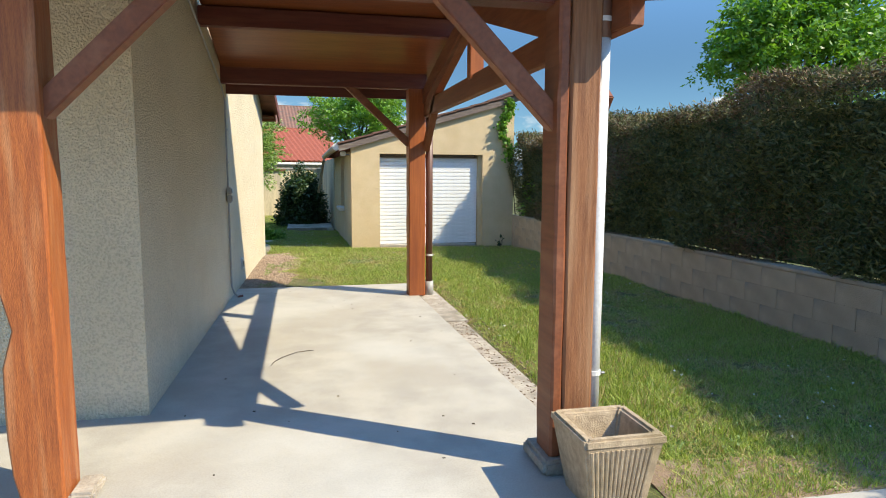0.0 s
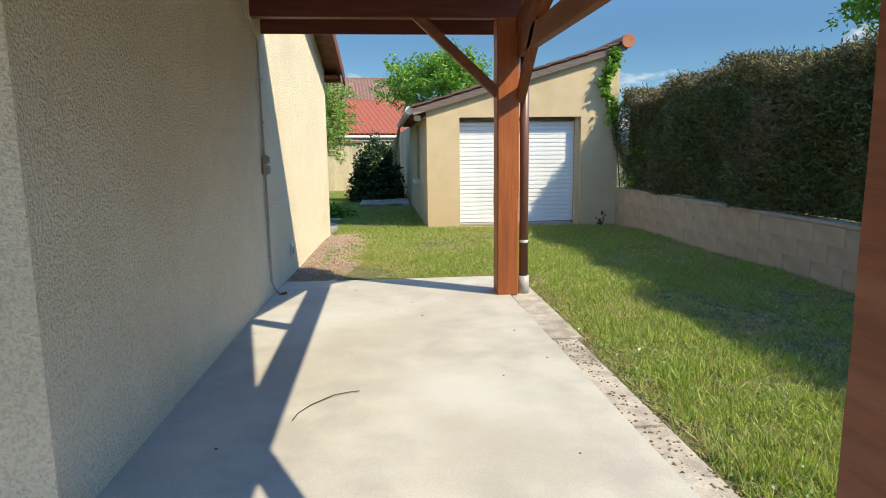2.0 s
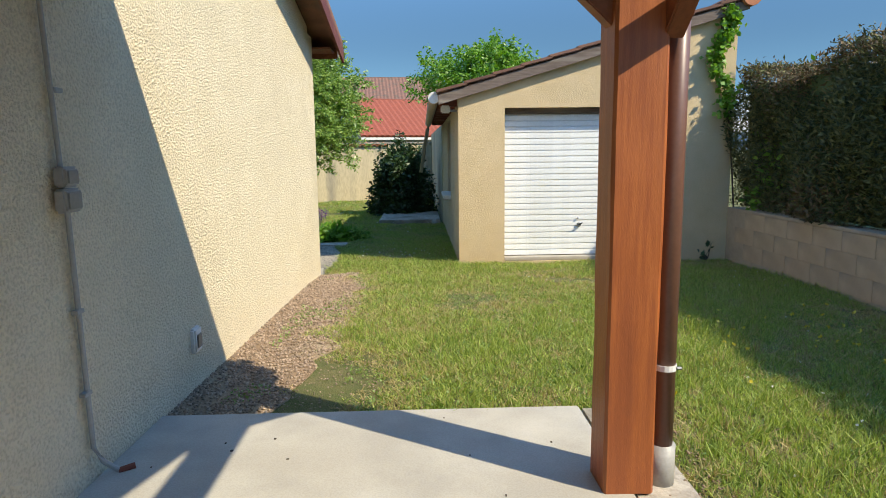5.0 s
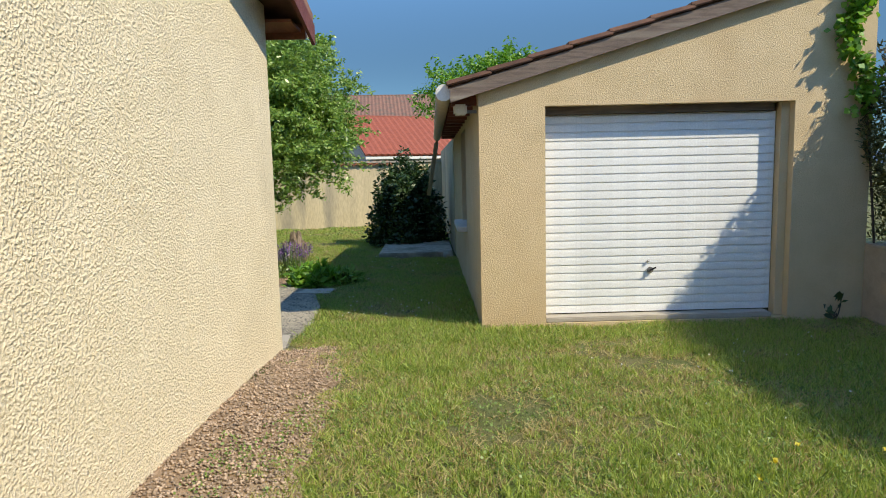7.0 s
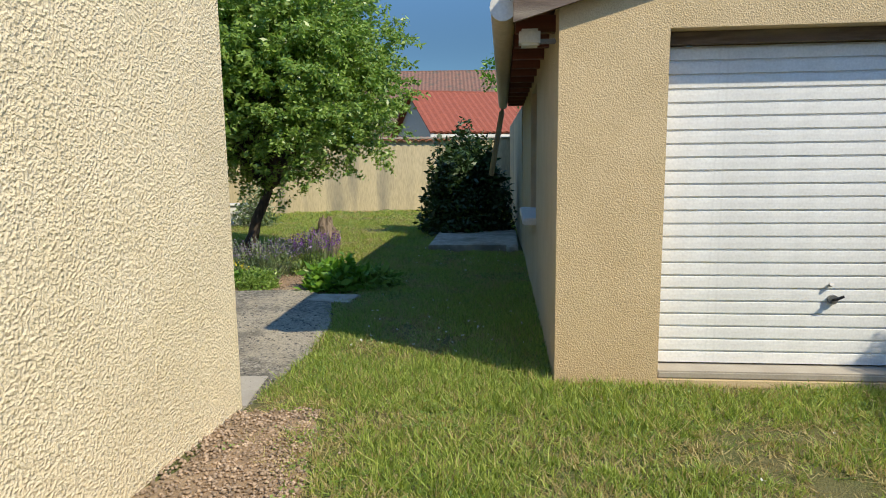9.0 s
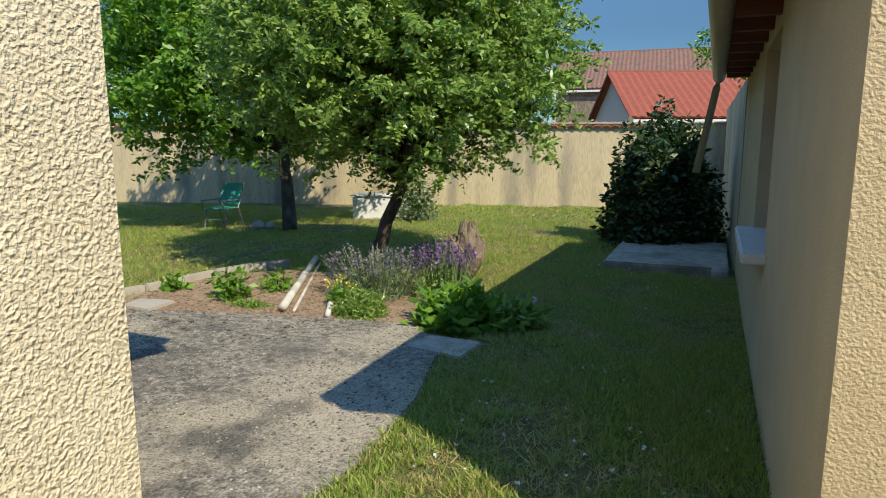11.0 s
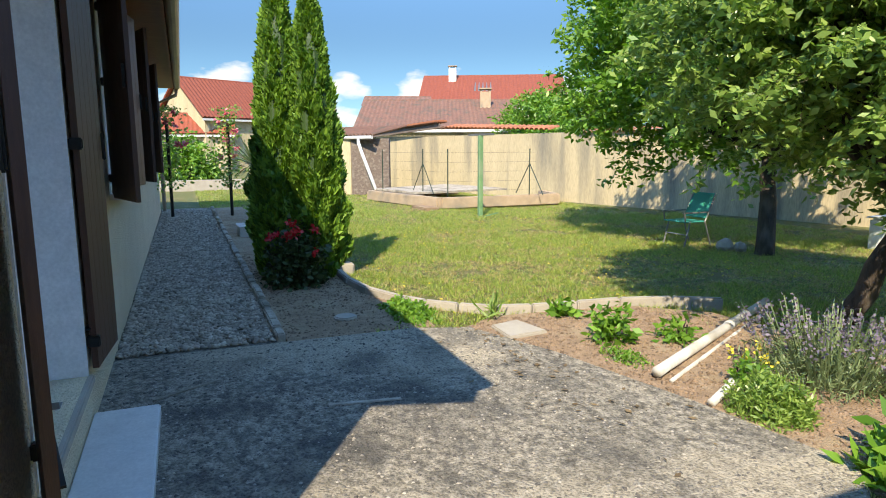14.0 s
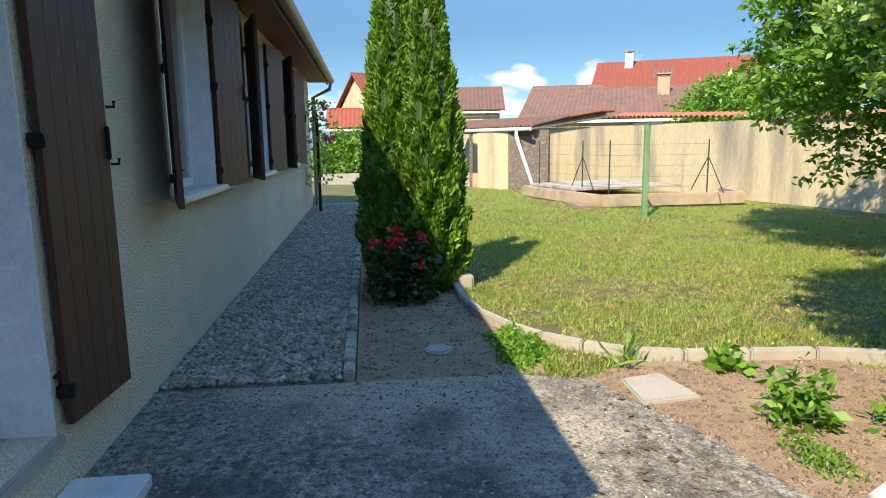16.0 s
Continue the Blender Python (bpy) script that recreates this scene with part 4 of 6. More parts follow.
def planter():
    p = thing("planter", 1.45, 2.78, SZ, "square ribbed exposed-aggregate concrete planter, empty", "planter")
    x0, x1, y0, y1, zt = 1.25, 1.65, 2.58, 2.98, 0.22
    own = bmesh.new()

    def ring(s, z):
        return [own.verts.new((x, y, z)) for x, y in ((x0 + s, y0 + s), (x1 - s, y0 + s), (x1 - s, y1 - s), (x0 + s, y1 - s))]
    rings = [ring(0.055, SZ), ring(0.0, zt - 0.05), ring(-0.006, zt - 0.04), ring(-0.006, zt), ring(0.04, zt), ring(0.05, zt - 0.03), ring(0.085, SZ + 0.1)]
    own.faces.new(rings[0])
    own.faces.new(rings[-1])
    for a, b in zip(rings, rings[1:]):
        for k in range(4):
            own.faces.new((a[k], a[(k + 1) % 4], b[(k + 1) % 4], b[k]))
    bmesh.ops.bevel(own, geom=[e for e in own.edges if abs(e.verts[0].co.z - e.verts[1].co.z) > 0.2 or e.verts[0].co.z > zt - 0.01], offset=0.012, segments=2, affect="EDGES")
    part("body", own, AGGREGATE, p)
    for k in range(13):
        f = (k + 1.2) / 15.4
        for side in range(4):
            if side == 0:
                a, b = (x0 + 0.05 + (x1 - x0 - 0.1) * f, y0 + 0.052, SZ + 0.01), (x0 + (x1 - x0) * f, y0 + 0.003, zt - 0.06)
            elif side == 1:
                a, b = (x0 + 0.05 + (x1 - x0 - 0.1) * f, y1 - 0.052, SZ + 0.01), (x0 + (x1 - x0) * f, y1 - 0.003, zt - 0.06)
            elif side == 2:
                a, b = (x1 - 0.052, y0 + 0.05 + (y1 - y0 - 0.1) * f, SZ + 0.01), (x1 - 0.003, y0 + (y1 - y0) * f, zt - 0.06)
            else:
                continue
            part("rib", tube([a, b], 0.009, 6), AGGREGATE, p)
    return p


planter()
solid("twig", tube([(-0.26, 5.33, SZ + 0.006), (-0.24, 5.43, SZ + 0.008), (-0.18, 5.53, SZ + 0.012), (-0.06, 5.66, SZ + 0.014), (0.02, 5.7, SZ + 0.010), (0.09, 5.71, SZ + 0.012)], 0.003, 5), BARK, "thin dry twig lying on the concrete", "twig")
lit = bmesh.new()
rl = random.Random(5)
for i in range(30):
    x, y = rl.uniform(-0.8, 1.4), rl.uniform(3.0, 9.0)
    box(x, x + rl.uniform(0.005, 0.018), y, y + rl.uniform(0.005, 0.014), SZ, SZ + 0.004, 0, lit)
tagged(part("leaf_litter", lit, BARK), "scattered dry leaf crumbs on the slab", "leaf litter", "", "stuff")


# ---- lying pipes, kerb stones and slabs of the beds ----
def lying_pipe(a, b, r, label):
    p = thing("lying_pipe", *a, label, "pipe", "lying white pipes")
    part("pipe", tube([a, tuple((u + w) / 2 for u, w in zip(a, b)), b], r, 14), OLD_PVC, p, smooth=True)
    d = (Vector(b) - Vector(a)).normalized()
    for f in (0.55,):
        q = Vector(a).lerp(Vector(b), f)
        part("socket", tube([q, q + d * 0.1], r * 1.15, 14), OLD_PVC, p, smooth=True)


lying_pipe((-2.72, 17.38, -0.29), (-4.0, 19.8, -0.33), 0.037, "soiled white plastic drainpipe lying in the bed")
lying_pipe((-2.63, 17.42, -0.325), (-3.8, 19.6, -0.35), 0.014, "thin white plastic pipe lying in the bed")
lying_pipe((-2.23, 17.36, -0.31), (-2.58, 17.98, -0.325), 0.025, "short white plastic pipe edging the bed")
lying_pipe((-0.69, 17.69, -0.32), (-0.73, 18.7, -0.34), 0.04, "white plastic pipe half hidden in the shaded grass")
solid("stepping_slab", prism([(-1.24, 16.86), (-1.17, 17.2), (-0.72, 17.18), (-0.75, 16.78)], -0.4, -0.309, None, 0.01), KERB, "pale concrete paving slab at the terrace edge", "paving slab", group="loose slabs")
solid("stepping_slab", prism([(-4.22, 16.92), (-4.28, 17.2), (-3.9, 17.27), (-3.85, 16.9)], -0.4, -0.307, None, 0.01), PALE, "pale square paving slab beside the bed", "paving slab", group="loose slabs")
solid("stepping_slab", prism([(-1.2, 14.1), (-1.15, 14.6), (-0.78, 14.62), (-0.72, 14.08)], -0.4, -0.309, None, 0.01), PALE, "pale concrete patch by the house corner", "paving slab", group="loose slabs")
solid("concrete_slab", box(-0.43, 1.05, 20.95, 23.1, -0.5, -0.31, 0.02), KERB, "low rough concrete slab beside the boundary wall", "slab")
cv = [(-9.0, 16.35), (-8.0, 16.28), (-7.1, 16.26), (-6.4, 16.25), (-5.85, 16.32), (-5.4, 16.48), (-5.1, 16.66), (-4.85, 16.9), (-4.66, 17.15), (-4.55, 17.5), (-4.5, 17.95), (-4.45, 18.4), (-4.3, 18.9), (-4.05, 19.3)]
edge = thing("border_edging", -5, 17, -0.35, "curved grey concrete lawn edging", "edging", "", "structure")
for a, b in zip(cv, cv[1:]):
    d = Vector((b[0] - a[0], b[1] - a[1], 0)).normalized() * 0.006
    part("edging_piece", beam((a[0] + d.x, a[1] + d.y, -0.33), (b[0] - d.x, b[1] - d.y, -0.33), 0.07, 0.14, 0.012), PALE, edge)
ke = thing("path_edging", -8, 15.24, -0.33, "small concrete edging stones along the gravel path", "edging", "", "structure")
rk = random.Random(9)
x = -4.5
while x > -16.5:
    w = rk.uniform(0.18, 0.24)
    part("edging_stone", box(x - w + 0.012, x, 15.2 + rk.uniform(-0.008, 0.008), 15.27, -0.5, -0.245 + rk.uniform(-0.03, 0.012), 0.012), KERB, ke)
    x -= w


# ---- plants ----
def clump(name, x, y, z, rx, ry, rz, count, size, material, label, category, seed, aspect=0.45, up=0.3, low=0.0, group=""):
    """A low leafy plant: leaves through a dome, with a short woody stem."""
    g = np.random.default_rng(seed)
    t = thing(name, x, y, z, label, category, group)
    d = g.normal(size=(count, 3))
    d /= np.linalg.norm(d, axis=1)[:, None]
    d[:, 2] = np.abs(d[:, 2])
    r = g.uniform(low, 1, count) ** 0.5
    bumpy = 1 + 0.22 * np.sin(d[:, 0] * 6 + seed) * np.sin(d[:, 1] * 7 + 2 * seed)
    c = np.array((x, y, z)) + d * np.array((rx, ry, rz)) * (r * bumpy)[:, None]
    quads("leaves", leaf_quads(c, size, g, aspect, 0.0, 0.4, up), material, t)
    st = bmesh.new()
    for i in range(6):
        e = c[g.integers(count)]
        tube([(x, y, z - 0.02), tuple((np.array((x, y, z)) + e) / 2 + g.normal(0, 0.02, 3)), tuple(e)], 0.006, 5, st)
    part("stem", st, BARK, t)
    return t


def spikes(t, x, y, z, rx, ry, h, count, material, seed, name="flower_mass", flower=None, flare=0.5):
    """Thin upright stalks with flower heads, under a plant."""
    g = np.random.default_rng(seed)
    a, r = g.uniform(0, 2 * np.pi, count), g.uniform(0, 1, count) ** 0.5
    base = np.stack([x + rx * 0.75 * r * np.cos(a), y + ry * 0.75 * r * np.sin(a), np.full(count, z)], 1)
    tip = base + np.stack([rx * flare * r * np.cos(a), ry * flare * r * np.sin(a), h * g.uniform(0.7, 1.15, count)], 1)
    s = np.stack([np.cos(a + 1.57), np.sin(a + 1.57), 0 * a], 1) * 0.004
    quads("stem_tuft", np.stack([base - s, base + s, tip + s, tip - s], 1), LAVENDER, t)["kind"] = "stuff"
    heads = []
    for k in range(6):
        f = 0.78 + 0.045 * k
        c = base + (tip - base) * f
        heads.append(leaf_quads(c, 0.028, g, 0.7, -0.3, 0.3))
    quads(name, np.concatenate(heads), flower or material, t)["kind"] = "stuff"


def shrub_plants():
    lv = clump("lavender", -2.25, 18.35, -0.36, 0.52, 0.42, 0.34, 4200, 0.06, LAVENDER, "grey-green lavender bush with faded lilac spikes", "lavender", 31, 0.14, 0.8)
    spikes(lv, -2.25, 18.35, -0.3, 0.5, 0.42, 0.36, 200, LILAC, 32)
    sg = clump("salvia", -1.62, 18.6, -0.36, 0.34, 0.3, 0.25, 1500, 0.06, LEAF, "salvia with deep purple flower spikes", "salvia", 33, 0.4, 0.4)
    spikes(sg, -1.62, 18.6, -0.3, 0.36, 0.3, 0.45, 120, PURPLE, 34, "flower_mass", PURPLE, 0.25)
    clump("cushion_plant", -2.02, 17.6, -0.36, 0.25, 0.22, 0.24, 3800, 0.04, LEAF, "round fresh green santolina cushion", "shrub", 35, 0.3, 0.6, 0.3)
    yl = clump("yellow_daisy", -2.38, 17.82, -0.36, 0.14, 0.12, 0.22, 500, 0.05, LEAF_BRIGHT, "small plant with pale yellow flowers", "flower", 36)
    spikes(yl, -2.38, 17.82, -0.3, 0.14, 0.12, 0.22, 10, YELLOW, 37, "flower_mass", YELLOW)
    clump("leafy_perennial", -1.1, 17.62, -0.36, 0.38, 0.34, 0.34, 1500, 0.13, LEAF_BRIGHT, "bright green broad-leaved perennial", "plant", 38, 0.4, 0.3)
    clump("leafy_perennial", -0.72, 17.85, -0.37, 0.3, 0.3, 0.24, 900, 0.12, LEAF, "broad-leaved perennial in the garage shade", "plant", 39, 0.4, 0.3)
    pk = clump("purple_sedum", -0.72, 18.2, -0.37, 0.14, 0.14, 0.16, 300, 0.05, PURPLE, "small purple leaved plant", "plant", 40)
    clump("young_peony", -3.52, 17.62, -0.36, 0.2, 0.2, 0.34, 300, 0.08, LEAF_BRIGHT, "young leafy green shrub in bare soil", "plant", 41, 0.5, 0.1, group="bed plants")
    clump("young_peony", -3.32, 18.1, -0.36, 0.17, 0.17, 0.24, 220, 0.07, LEAF_BRIGHT, "small leafy green shrub in bare soil", "plant", 42, 0.5, 0.1, group="bed plants")
    clump("young_peony", -4.35, 17.7, -0.36, 0.14, 0.14, 0.16, 90, 0.09, LEAF_BRIGHT, "tiny leafy seedling by the edging", "plant", 43, 0.6, 0.3, group="bed plants")
    clump("strap_plant", -4.5, 17.05, -0.36, 0.1, 0.1, 0.1, 26, 0.2, LEAF, "tuft of strap leaves by the edging", "plant", 44, 0.1, 1.6, group="bed plants")
    clump("weed_patch", -3.15, 17.45, -0.36, 0.26, 0.15, 0.06, 900, 0.035, LEAF_BRIGHT, "low weedy patch in the bed", "weeds", 45, 0.3, 0.5, group="bed plants")
    clump("ground_cover", -4.95, 16.45, -0.36, 0.5, 0.22, 0.11, 3600, 0.035, LEAF_BRIGHT, "bright green clover-like ground cover mat", "ground cover", 46, 0.7, 0.5)
    rs = clump("rose_bush", -6.65, 15.72, -0.36, 0.45, 0.36, 0.72, 1900, 0.075, LEAF_DARK, "rose bush with red blooms before the thuja", "rose bush", 47, 0.6, 0.0)
    g = np.random.default_rng(48)
    for i in range(8):
        a = g.uniform(-2.2, 1.2)
        c = np.array((-6.65 + 0.42 * math.cos(a), 15.72 + 0.33 * math.sin(a), g.uniform(0.02, 0.42)))
        quads("bloom", leaf_quads(c + g.normal(0, 0.018, (22, 3)), 0.042, g, 0.9, -0.2) * 1.0, RED_PETAL, rs, "red rose bloom")
    bush = clump("laurel_bush", 0.05, 23.4, -0.42, 0.85, 0.9, 1.95, 15000, 0.11, LEAF_DARK, "dense dark laurel bush against the wall", "bush", 49, 0.5, 0.1, 0.35)
    ivy = thing("ivy", 4.75, 14.45, 1.5, "ivy creeping up the garage corner", "ivy")
    g = np.random.default_rng(50)
    n = 800
    zz = g.uniform(0, 1, n) ** 0.7
    c = np.stack([4.72 + g.normal(0, 0.06, n) + 0.10 * np.sin(zz * 9), np.full(n, 14.47) - np.abs(g.normal(0, 0.05, n)), 1.7 + 1.5 * zz], 1)
    quads("leaves", leaf_quads(c, 0.075, g, 0.8, 0.3), LEAF_BRIGHT, ivy)
    part("stem", tube([(5.0, 14.47, 0.4), (4.9, 14.49, 1.5), (4.75, 14.5, 2.3), (4.7, 14.5, 3.05)], 0.012, 6), BARK, ivy)
    sp = clump("tall_shrub", 5.6, 14.0, 0.4, 0.6, 0.6, 1.75, 3000, 0.1, LEAF_BRIGHT, "light green shrub between hedge and garage", "shrub", 52, 0.5, 0.1, 0.4)
    wd = clump("wall_weed", 4.62, 14.45, -0.28, 0.12, 0.05, 0.3, 12, 0.12, LEAF_DARK, "weed growing at the garage foot", "weeds", 53, 0.4, 0.4)


shrub_plants()


def thuja():
    t = thing("thuja", -7.2, 15.85, -0.36, "twin-topped columnar thuja conifer", "conifer")
    g = np.random.default_rng(60)
    for cx, cy, h, r, n in ((-7.1, 16.02, 3.3, 0.37, 38000), (-7.28, 15.68, 3.5, 0.35, 38000)):
        z = g.uniform(0, 1, n)
        a = g.uniform(0, 2 * np.pi, n)
        prof = r * np.clip(1.12 * (1 - z) ** 0.62, 0, 1) * np.clip(0.78 + 1.2 * z, 0, 1)
        lump = 1 + 0.13 * np.sin(a * 5 + z * 14) + 0.12 * np.sin(a * 8 - z * 31) + 0.08 * np.sin(a * 3 + z * 47)
        rad = prof * lump * (1 - 0.28 * g.uniform(0, 1, n) ** 2)
        c = np.stack([cx + rad * np.cos(a), cy + rad * np.sin(a), -0.3 + h * z], 1)
        d = np.stack([np.cos(a), np.sin(a), np.full(n, 1.3)], 1) + g.normal(0, 0.5, (n, 3))
        d /= np.linalg.norm(d, axis=1)[:, None]
        s = np.cross(d, g.normal(size=(n, 3)))
        s /= np.linalg.norm(s, axis=1)[:, None]
        ln = (0.07 * g.uniform(0.5, 1.7, n))[:, None]
        q = np.stack([c - d * ln * 0.5, c + s * ln * 0.28, c + d * ln * 0.6, c - s * ln * 0.28], 1)
        quads("foliage", q, THUJA, t)
        # Dark tapered filling: the shade between the sprays, put in as a solid.
        shade_core = tube([(cx, cy, -0.38 + h * i / 6) for i in range(7)], 0, 10, None, [r * v * 0.72 for v in (0.6, 0.95, 1.0, 0.92, 0.8, 0.6, 0.1)])
        part("inner_shade", shade_core, LEAF_DARK, t)
    part("trunk", tube([(-7.2, 15.85, -0.4), (-7.2, 15.85, 0.4)], 0.06, 8), BARK, t)


thuja()


def stone():
    bm = bmesh.new()
    bmesh.ops.create_icosphere(bm, subdivisions=4, radius=1.0)
    for v in bm.verts:
        p = v.co.copy()
        w = 0.24 * (1.0 - 0.28 * max(0, p.z))
        k = 1 + 0.22 * noise.noise(p * 2.1) + 0.16 * abs(noise.noise(p * 4.5)) - 0.07 + 0.06 * noise.noise(p * 9)
        cr = 0.045 * max(0, p.z) * (1 if p.x > 0.05 else -0.9)
        v.co = Vector((-1.8 + p.x * w * k, 19.6 + p.y * 0.16 * k, -0.4 + (p.z * 0.5 + 0.5) * 0.66 * k + cr))
    return solid("standing_stone", bm, STONE, "rough brown standing stone on the lawn", "stone", smooth=False)


stone()


def folding_chair():
    c = thing("garden_chair", -7.7, 22.3, -0.44, "folding garden chair with teal fabric in the tree shade", "chair")
    z = -0.44
    x0, x1 = -7.98, -7.5
    for x in (x0, x1):
        part("leg", tube([(x, 22.0, z), (x, 22.1, z + 0.42)], 0.013, 6), GREY_METAL, c)
        part("leg", tube([(x, 22.55, z), (x, 22.4, z + 0.42)], 0.013, 6), GREY_METAL, c)
        part("armrest", beam((x, 21.95, z + 0.56), (x, 22.45, z + 0.56), 0.03, 0.025), GREY_METAL, c)
        part("arm_support", tube([(x, 22.0, z + 0.42), (x, 21.98, z + 0.56)], 0.012, 6), GREY_METAL, c)
        part("back_post", tube([(x, 22.4, z + 0.4), (x, 22.6, z + 0.86)], 0.013, 6), GREY_METAL, c)
    part("seat", box(x0, x1, 21.98, 22.42, z + 0.4, z + 0.42, 0.006), TEAL, c)
    part("backrest", beam(((x0 + x1) / 2, 22.42, z + 0.46), ((x0 + x1) / 2, 22.61, z + 0.86), x1 - x0 + 0.02, 0.02, 0.006, None, (0, -1, 0.4)), TEAL, c)
    for y in (22.05,):
        part("crossbar", tube([(x0, y, z + 0.2), (x1, y, z + 0.2)], 0.01, 6), GREY_METAL, c)


folding_chair()
rr = random.Random(3)
for x, y, s in ((-7.0, 22.35, 0.13), (-6.85, 22.5, 0.1), (0.95, 20.9, 0.1)):
    bm = bmesh.new()
    bmesh.ops.create_icosphere(bm, subdivisions=2, radius=s)
    for vert in bm.verts:
        vert.co = Vector((x, y, -0.42 + s * 0.45)) + vert.co * (1 + 0.25 * noise.noise(vert.co * 9 + Vector((x, y, 0))))
    solid("field_stone", bm, PALE, "pale rough field stone lying on the lawn", "stone", group="field stones")
bath = thing("white_tub", -5.5, 24.9, -0.45, "old white enamel tub by the garden wall", "tub")
part("shell", prism([(-6.3, 24.6), (-5.0, 24.95), (-5.1, 25.45), (-6.4, 25.1)], -0.46, 0.05, None, 0.03), WHITE, bath)
part("rim", prism([(-6.34, 24.56), (-4.96, 24.92), (-5.06, 25.49), (-6.44, 25.13)], 0.051, 0.075, None, 0.01), WHITE, bath)
clump("tub_shrub", -4.9, 24.9, -0.44, 0.5, 0.4, 1.0, 1500, 0.09, LAVENDER, "pale green shrub beside the white tub", "shrub", 71, 0.4, 0.1)

tree("walnut_tree", (-6.4, 22.5, -0.44), (-6.6, 22.7, 1.0), (-7.4, 22.9, 2.75), (3.2, 2.4, 2.2), 2600, 0.125, LEAF_BRIGHT, "large leafy tree behind the fruit tree", 81, 0.12, 40, 34, 0.6)
tree("garden_tree", (14.6, 16.7, 0.0), (14.6, 16.7, 2.4), (14.7, 16.7, 4.7), (2.5, 2.5, 2.3), 1100, 0.17, LEAF_BRIGHT, "bright green tree beyond the hedge", 82, 0.15, 30, 26, 0.7)
tree("neighbour_tree", (3.3, 37.3, -0.4), (3.3, 37.3, 2.4), (3.3, 37.3, 4.4), (2.8, 2.4, 1.9), 650, 0.2, LEAF_BRIGHT, "leafy tree behind the garage", 83, 0.15, 24, 24, 0.8)
tree("neighbour_tree", (-26.0, 31.0, -0.4), (-26, 31, 1.0), (-26, 31, 1.9), (3.0, 2.4, 1.7), 650, 0.2, LEAF_BRIGHT, "rounded light green tree behind the garden wall", 84, 0.15, 24, 24, 0.7)


# ---- clothes post, fence frame, plinth ----
cp = thing("clothes_post", -13.0, 21.0, -0.45, "faded green painted metal clothes-line post", "clothes post")
part("post", timber_post(None, -13.06, -12.95, 20.94, 21.04, -0.5, 1.45, 12), GREEN_PAINT, cp)
part("crossarm", beam((-13.45, 20.9, 1.47), (-12.55, 21.1, 1.47), 0.05, 0.05), GREY_METAL, cp)
part("foot", beam((-12.93, 21.0, -0.42), (-12.6, 21.25, -0.3), 0.05, 0.03), GREEN_PAINT, cp)
pl = thing("stone_plinth", -16, 21.5, -0.45, "low crumbling concrete pond wall with rusty stains", "low wall")
for a, b in (((-18.6, 19.9), (-14.9, 20.75)), ((-14.9, 20.75), (-15.0, 24.3)), ((-18.6, 19.9), (-20.2, 23.5)), ((-15.0, 24.3), (-16.5, 24.7))):
    part("side", beam((*a, -0.25), (*b, -0.25), 0.22, 0.30, 0.03), BLOCK, pl)
part("top_slab", prism([(-18.6, 20.1), (-16.3, 20.6), (-17.0, 23.8), (-19.9, 23.0)], -0.1, -0.04, None, 0.01), KERB, pl)
part("step", box(-15.6, -14.6, 20.2, 20.6, -0.46, -0.32, 0.02), SOIL, pl)
fr = thing("wire_fence", -16.5, 22, -0.1, "green wire fence panel with braced metal posts", "fence")
for x, y, br in ((-18.2, 20.2, 0), (-16.6, 20.9, 1), (-14.95, 23.4, 1), (-15.0, 21.0, 0)):
    p = part("post", tube([(x, y, -0.1), (x, y, 1.15)], 0.017, 6), MESH_GREEN, fr)
    if br:
        for s in (-0.55, 0.55):
            part("stay", tube([(x + s, y + s * 0.2, -0.08), (x, y, 0.75)], 0.013, 6), MESH_GREEN, p)
wire = bmesh.new()
for a, b in (((-18.2, 20.2), (-15.0, 21.0)), ((-15.0, 21.0), (-14.95, 23.6))):
    for z in (0.05, 0.3, 0.55, 0.8, 1.05):
        tube([(*a, z), (*b, z)], 0.002, 4, wire)
part("wire", wire, MESH_GREEN, fr)


# ---- back wall coping ----
def curved_tile(length, r):
    own = bmesh.new()
    for rad, first in ((r, True), (r - 0.012, False)):
        for end in (0, length):
            for k in range(7):
                a = math.pi * k / 6
                own.verts.new((rad * math.cos(a), end, rad * math.sin(a) * 0.7))
    own.verts.ensure_lookup_table()
    v = own.verts
    for k in range(6):
        own.faces.new((v[k], v[k + 1], v[7 + k + 1], v[7 + k]))
        own.faces.new((v[14 + k], v[21 + k], v[21 + k + 1], v[14 + k + 1]))
        own.faces.new((v[k], v[14 + k], v[14 + k + 1], v[k + 1]))
        own.faces.new((v[7 + k], v[7 + k + 1], v[21 + k + 1], v[21 + k]))
    me = finish(own)
    return me


coping = thing("wall_coping", -16, 25.3, 1.6, "curved clay tile coping on the garden wall", "coping", "", "structure")
TILE_MESH = curved_tile(0.5, 0.1)
TILE_MESH.materials.append(TILE_ORANGE)
wd = (BW1 - BW0).normalized()
wn2 = Vector((-wd.y, wd.x, 0))
ang = math.degrees(math.atan2(wd.y, wd.x))
for i in range(104):
    s = -5.6 + i * 0.21
    if -0.4 < s < 0.6:
        continue
    p = BW0 + wd * s - wn2 * 0.09
    o = part("coping_tile", TILE_MESH, TILE_ORANGE, coping)
    zz = (1.68 + (0.22 * (-s) / 5.6)) if s < 0 else 1.58 - 0.004 * s
    o.matrix_basis = Matrix.Translation((p.x, p.y, zz)) @ pose(0, 0, 0, 12, 0, ang)
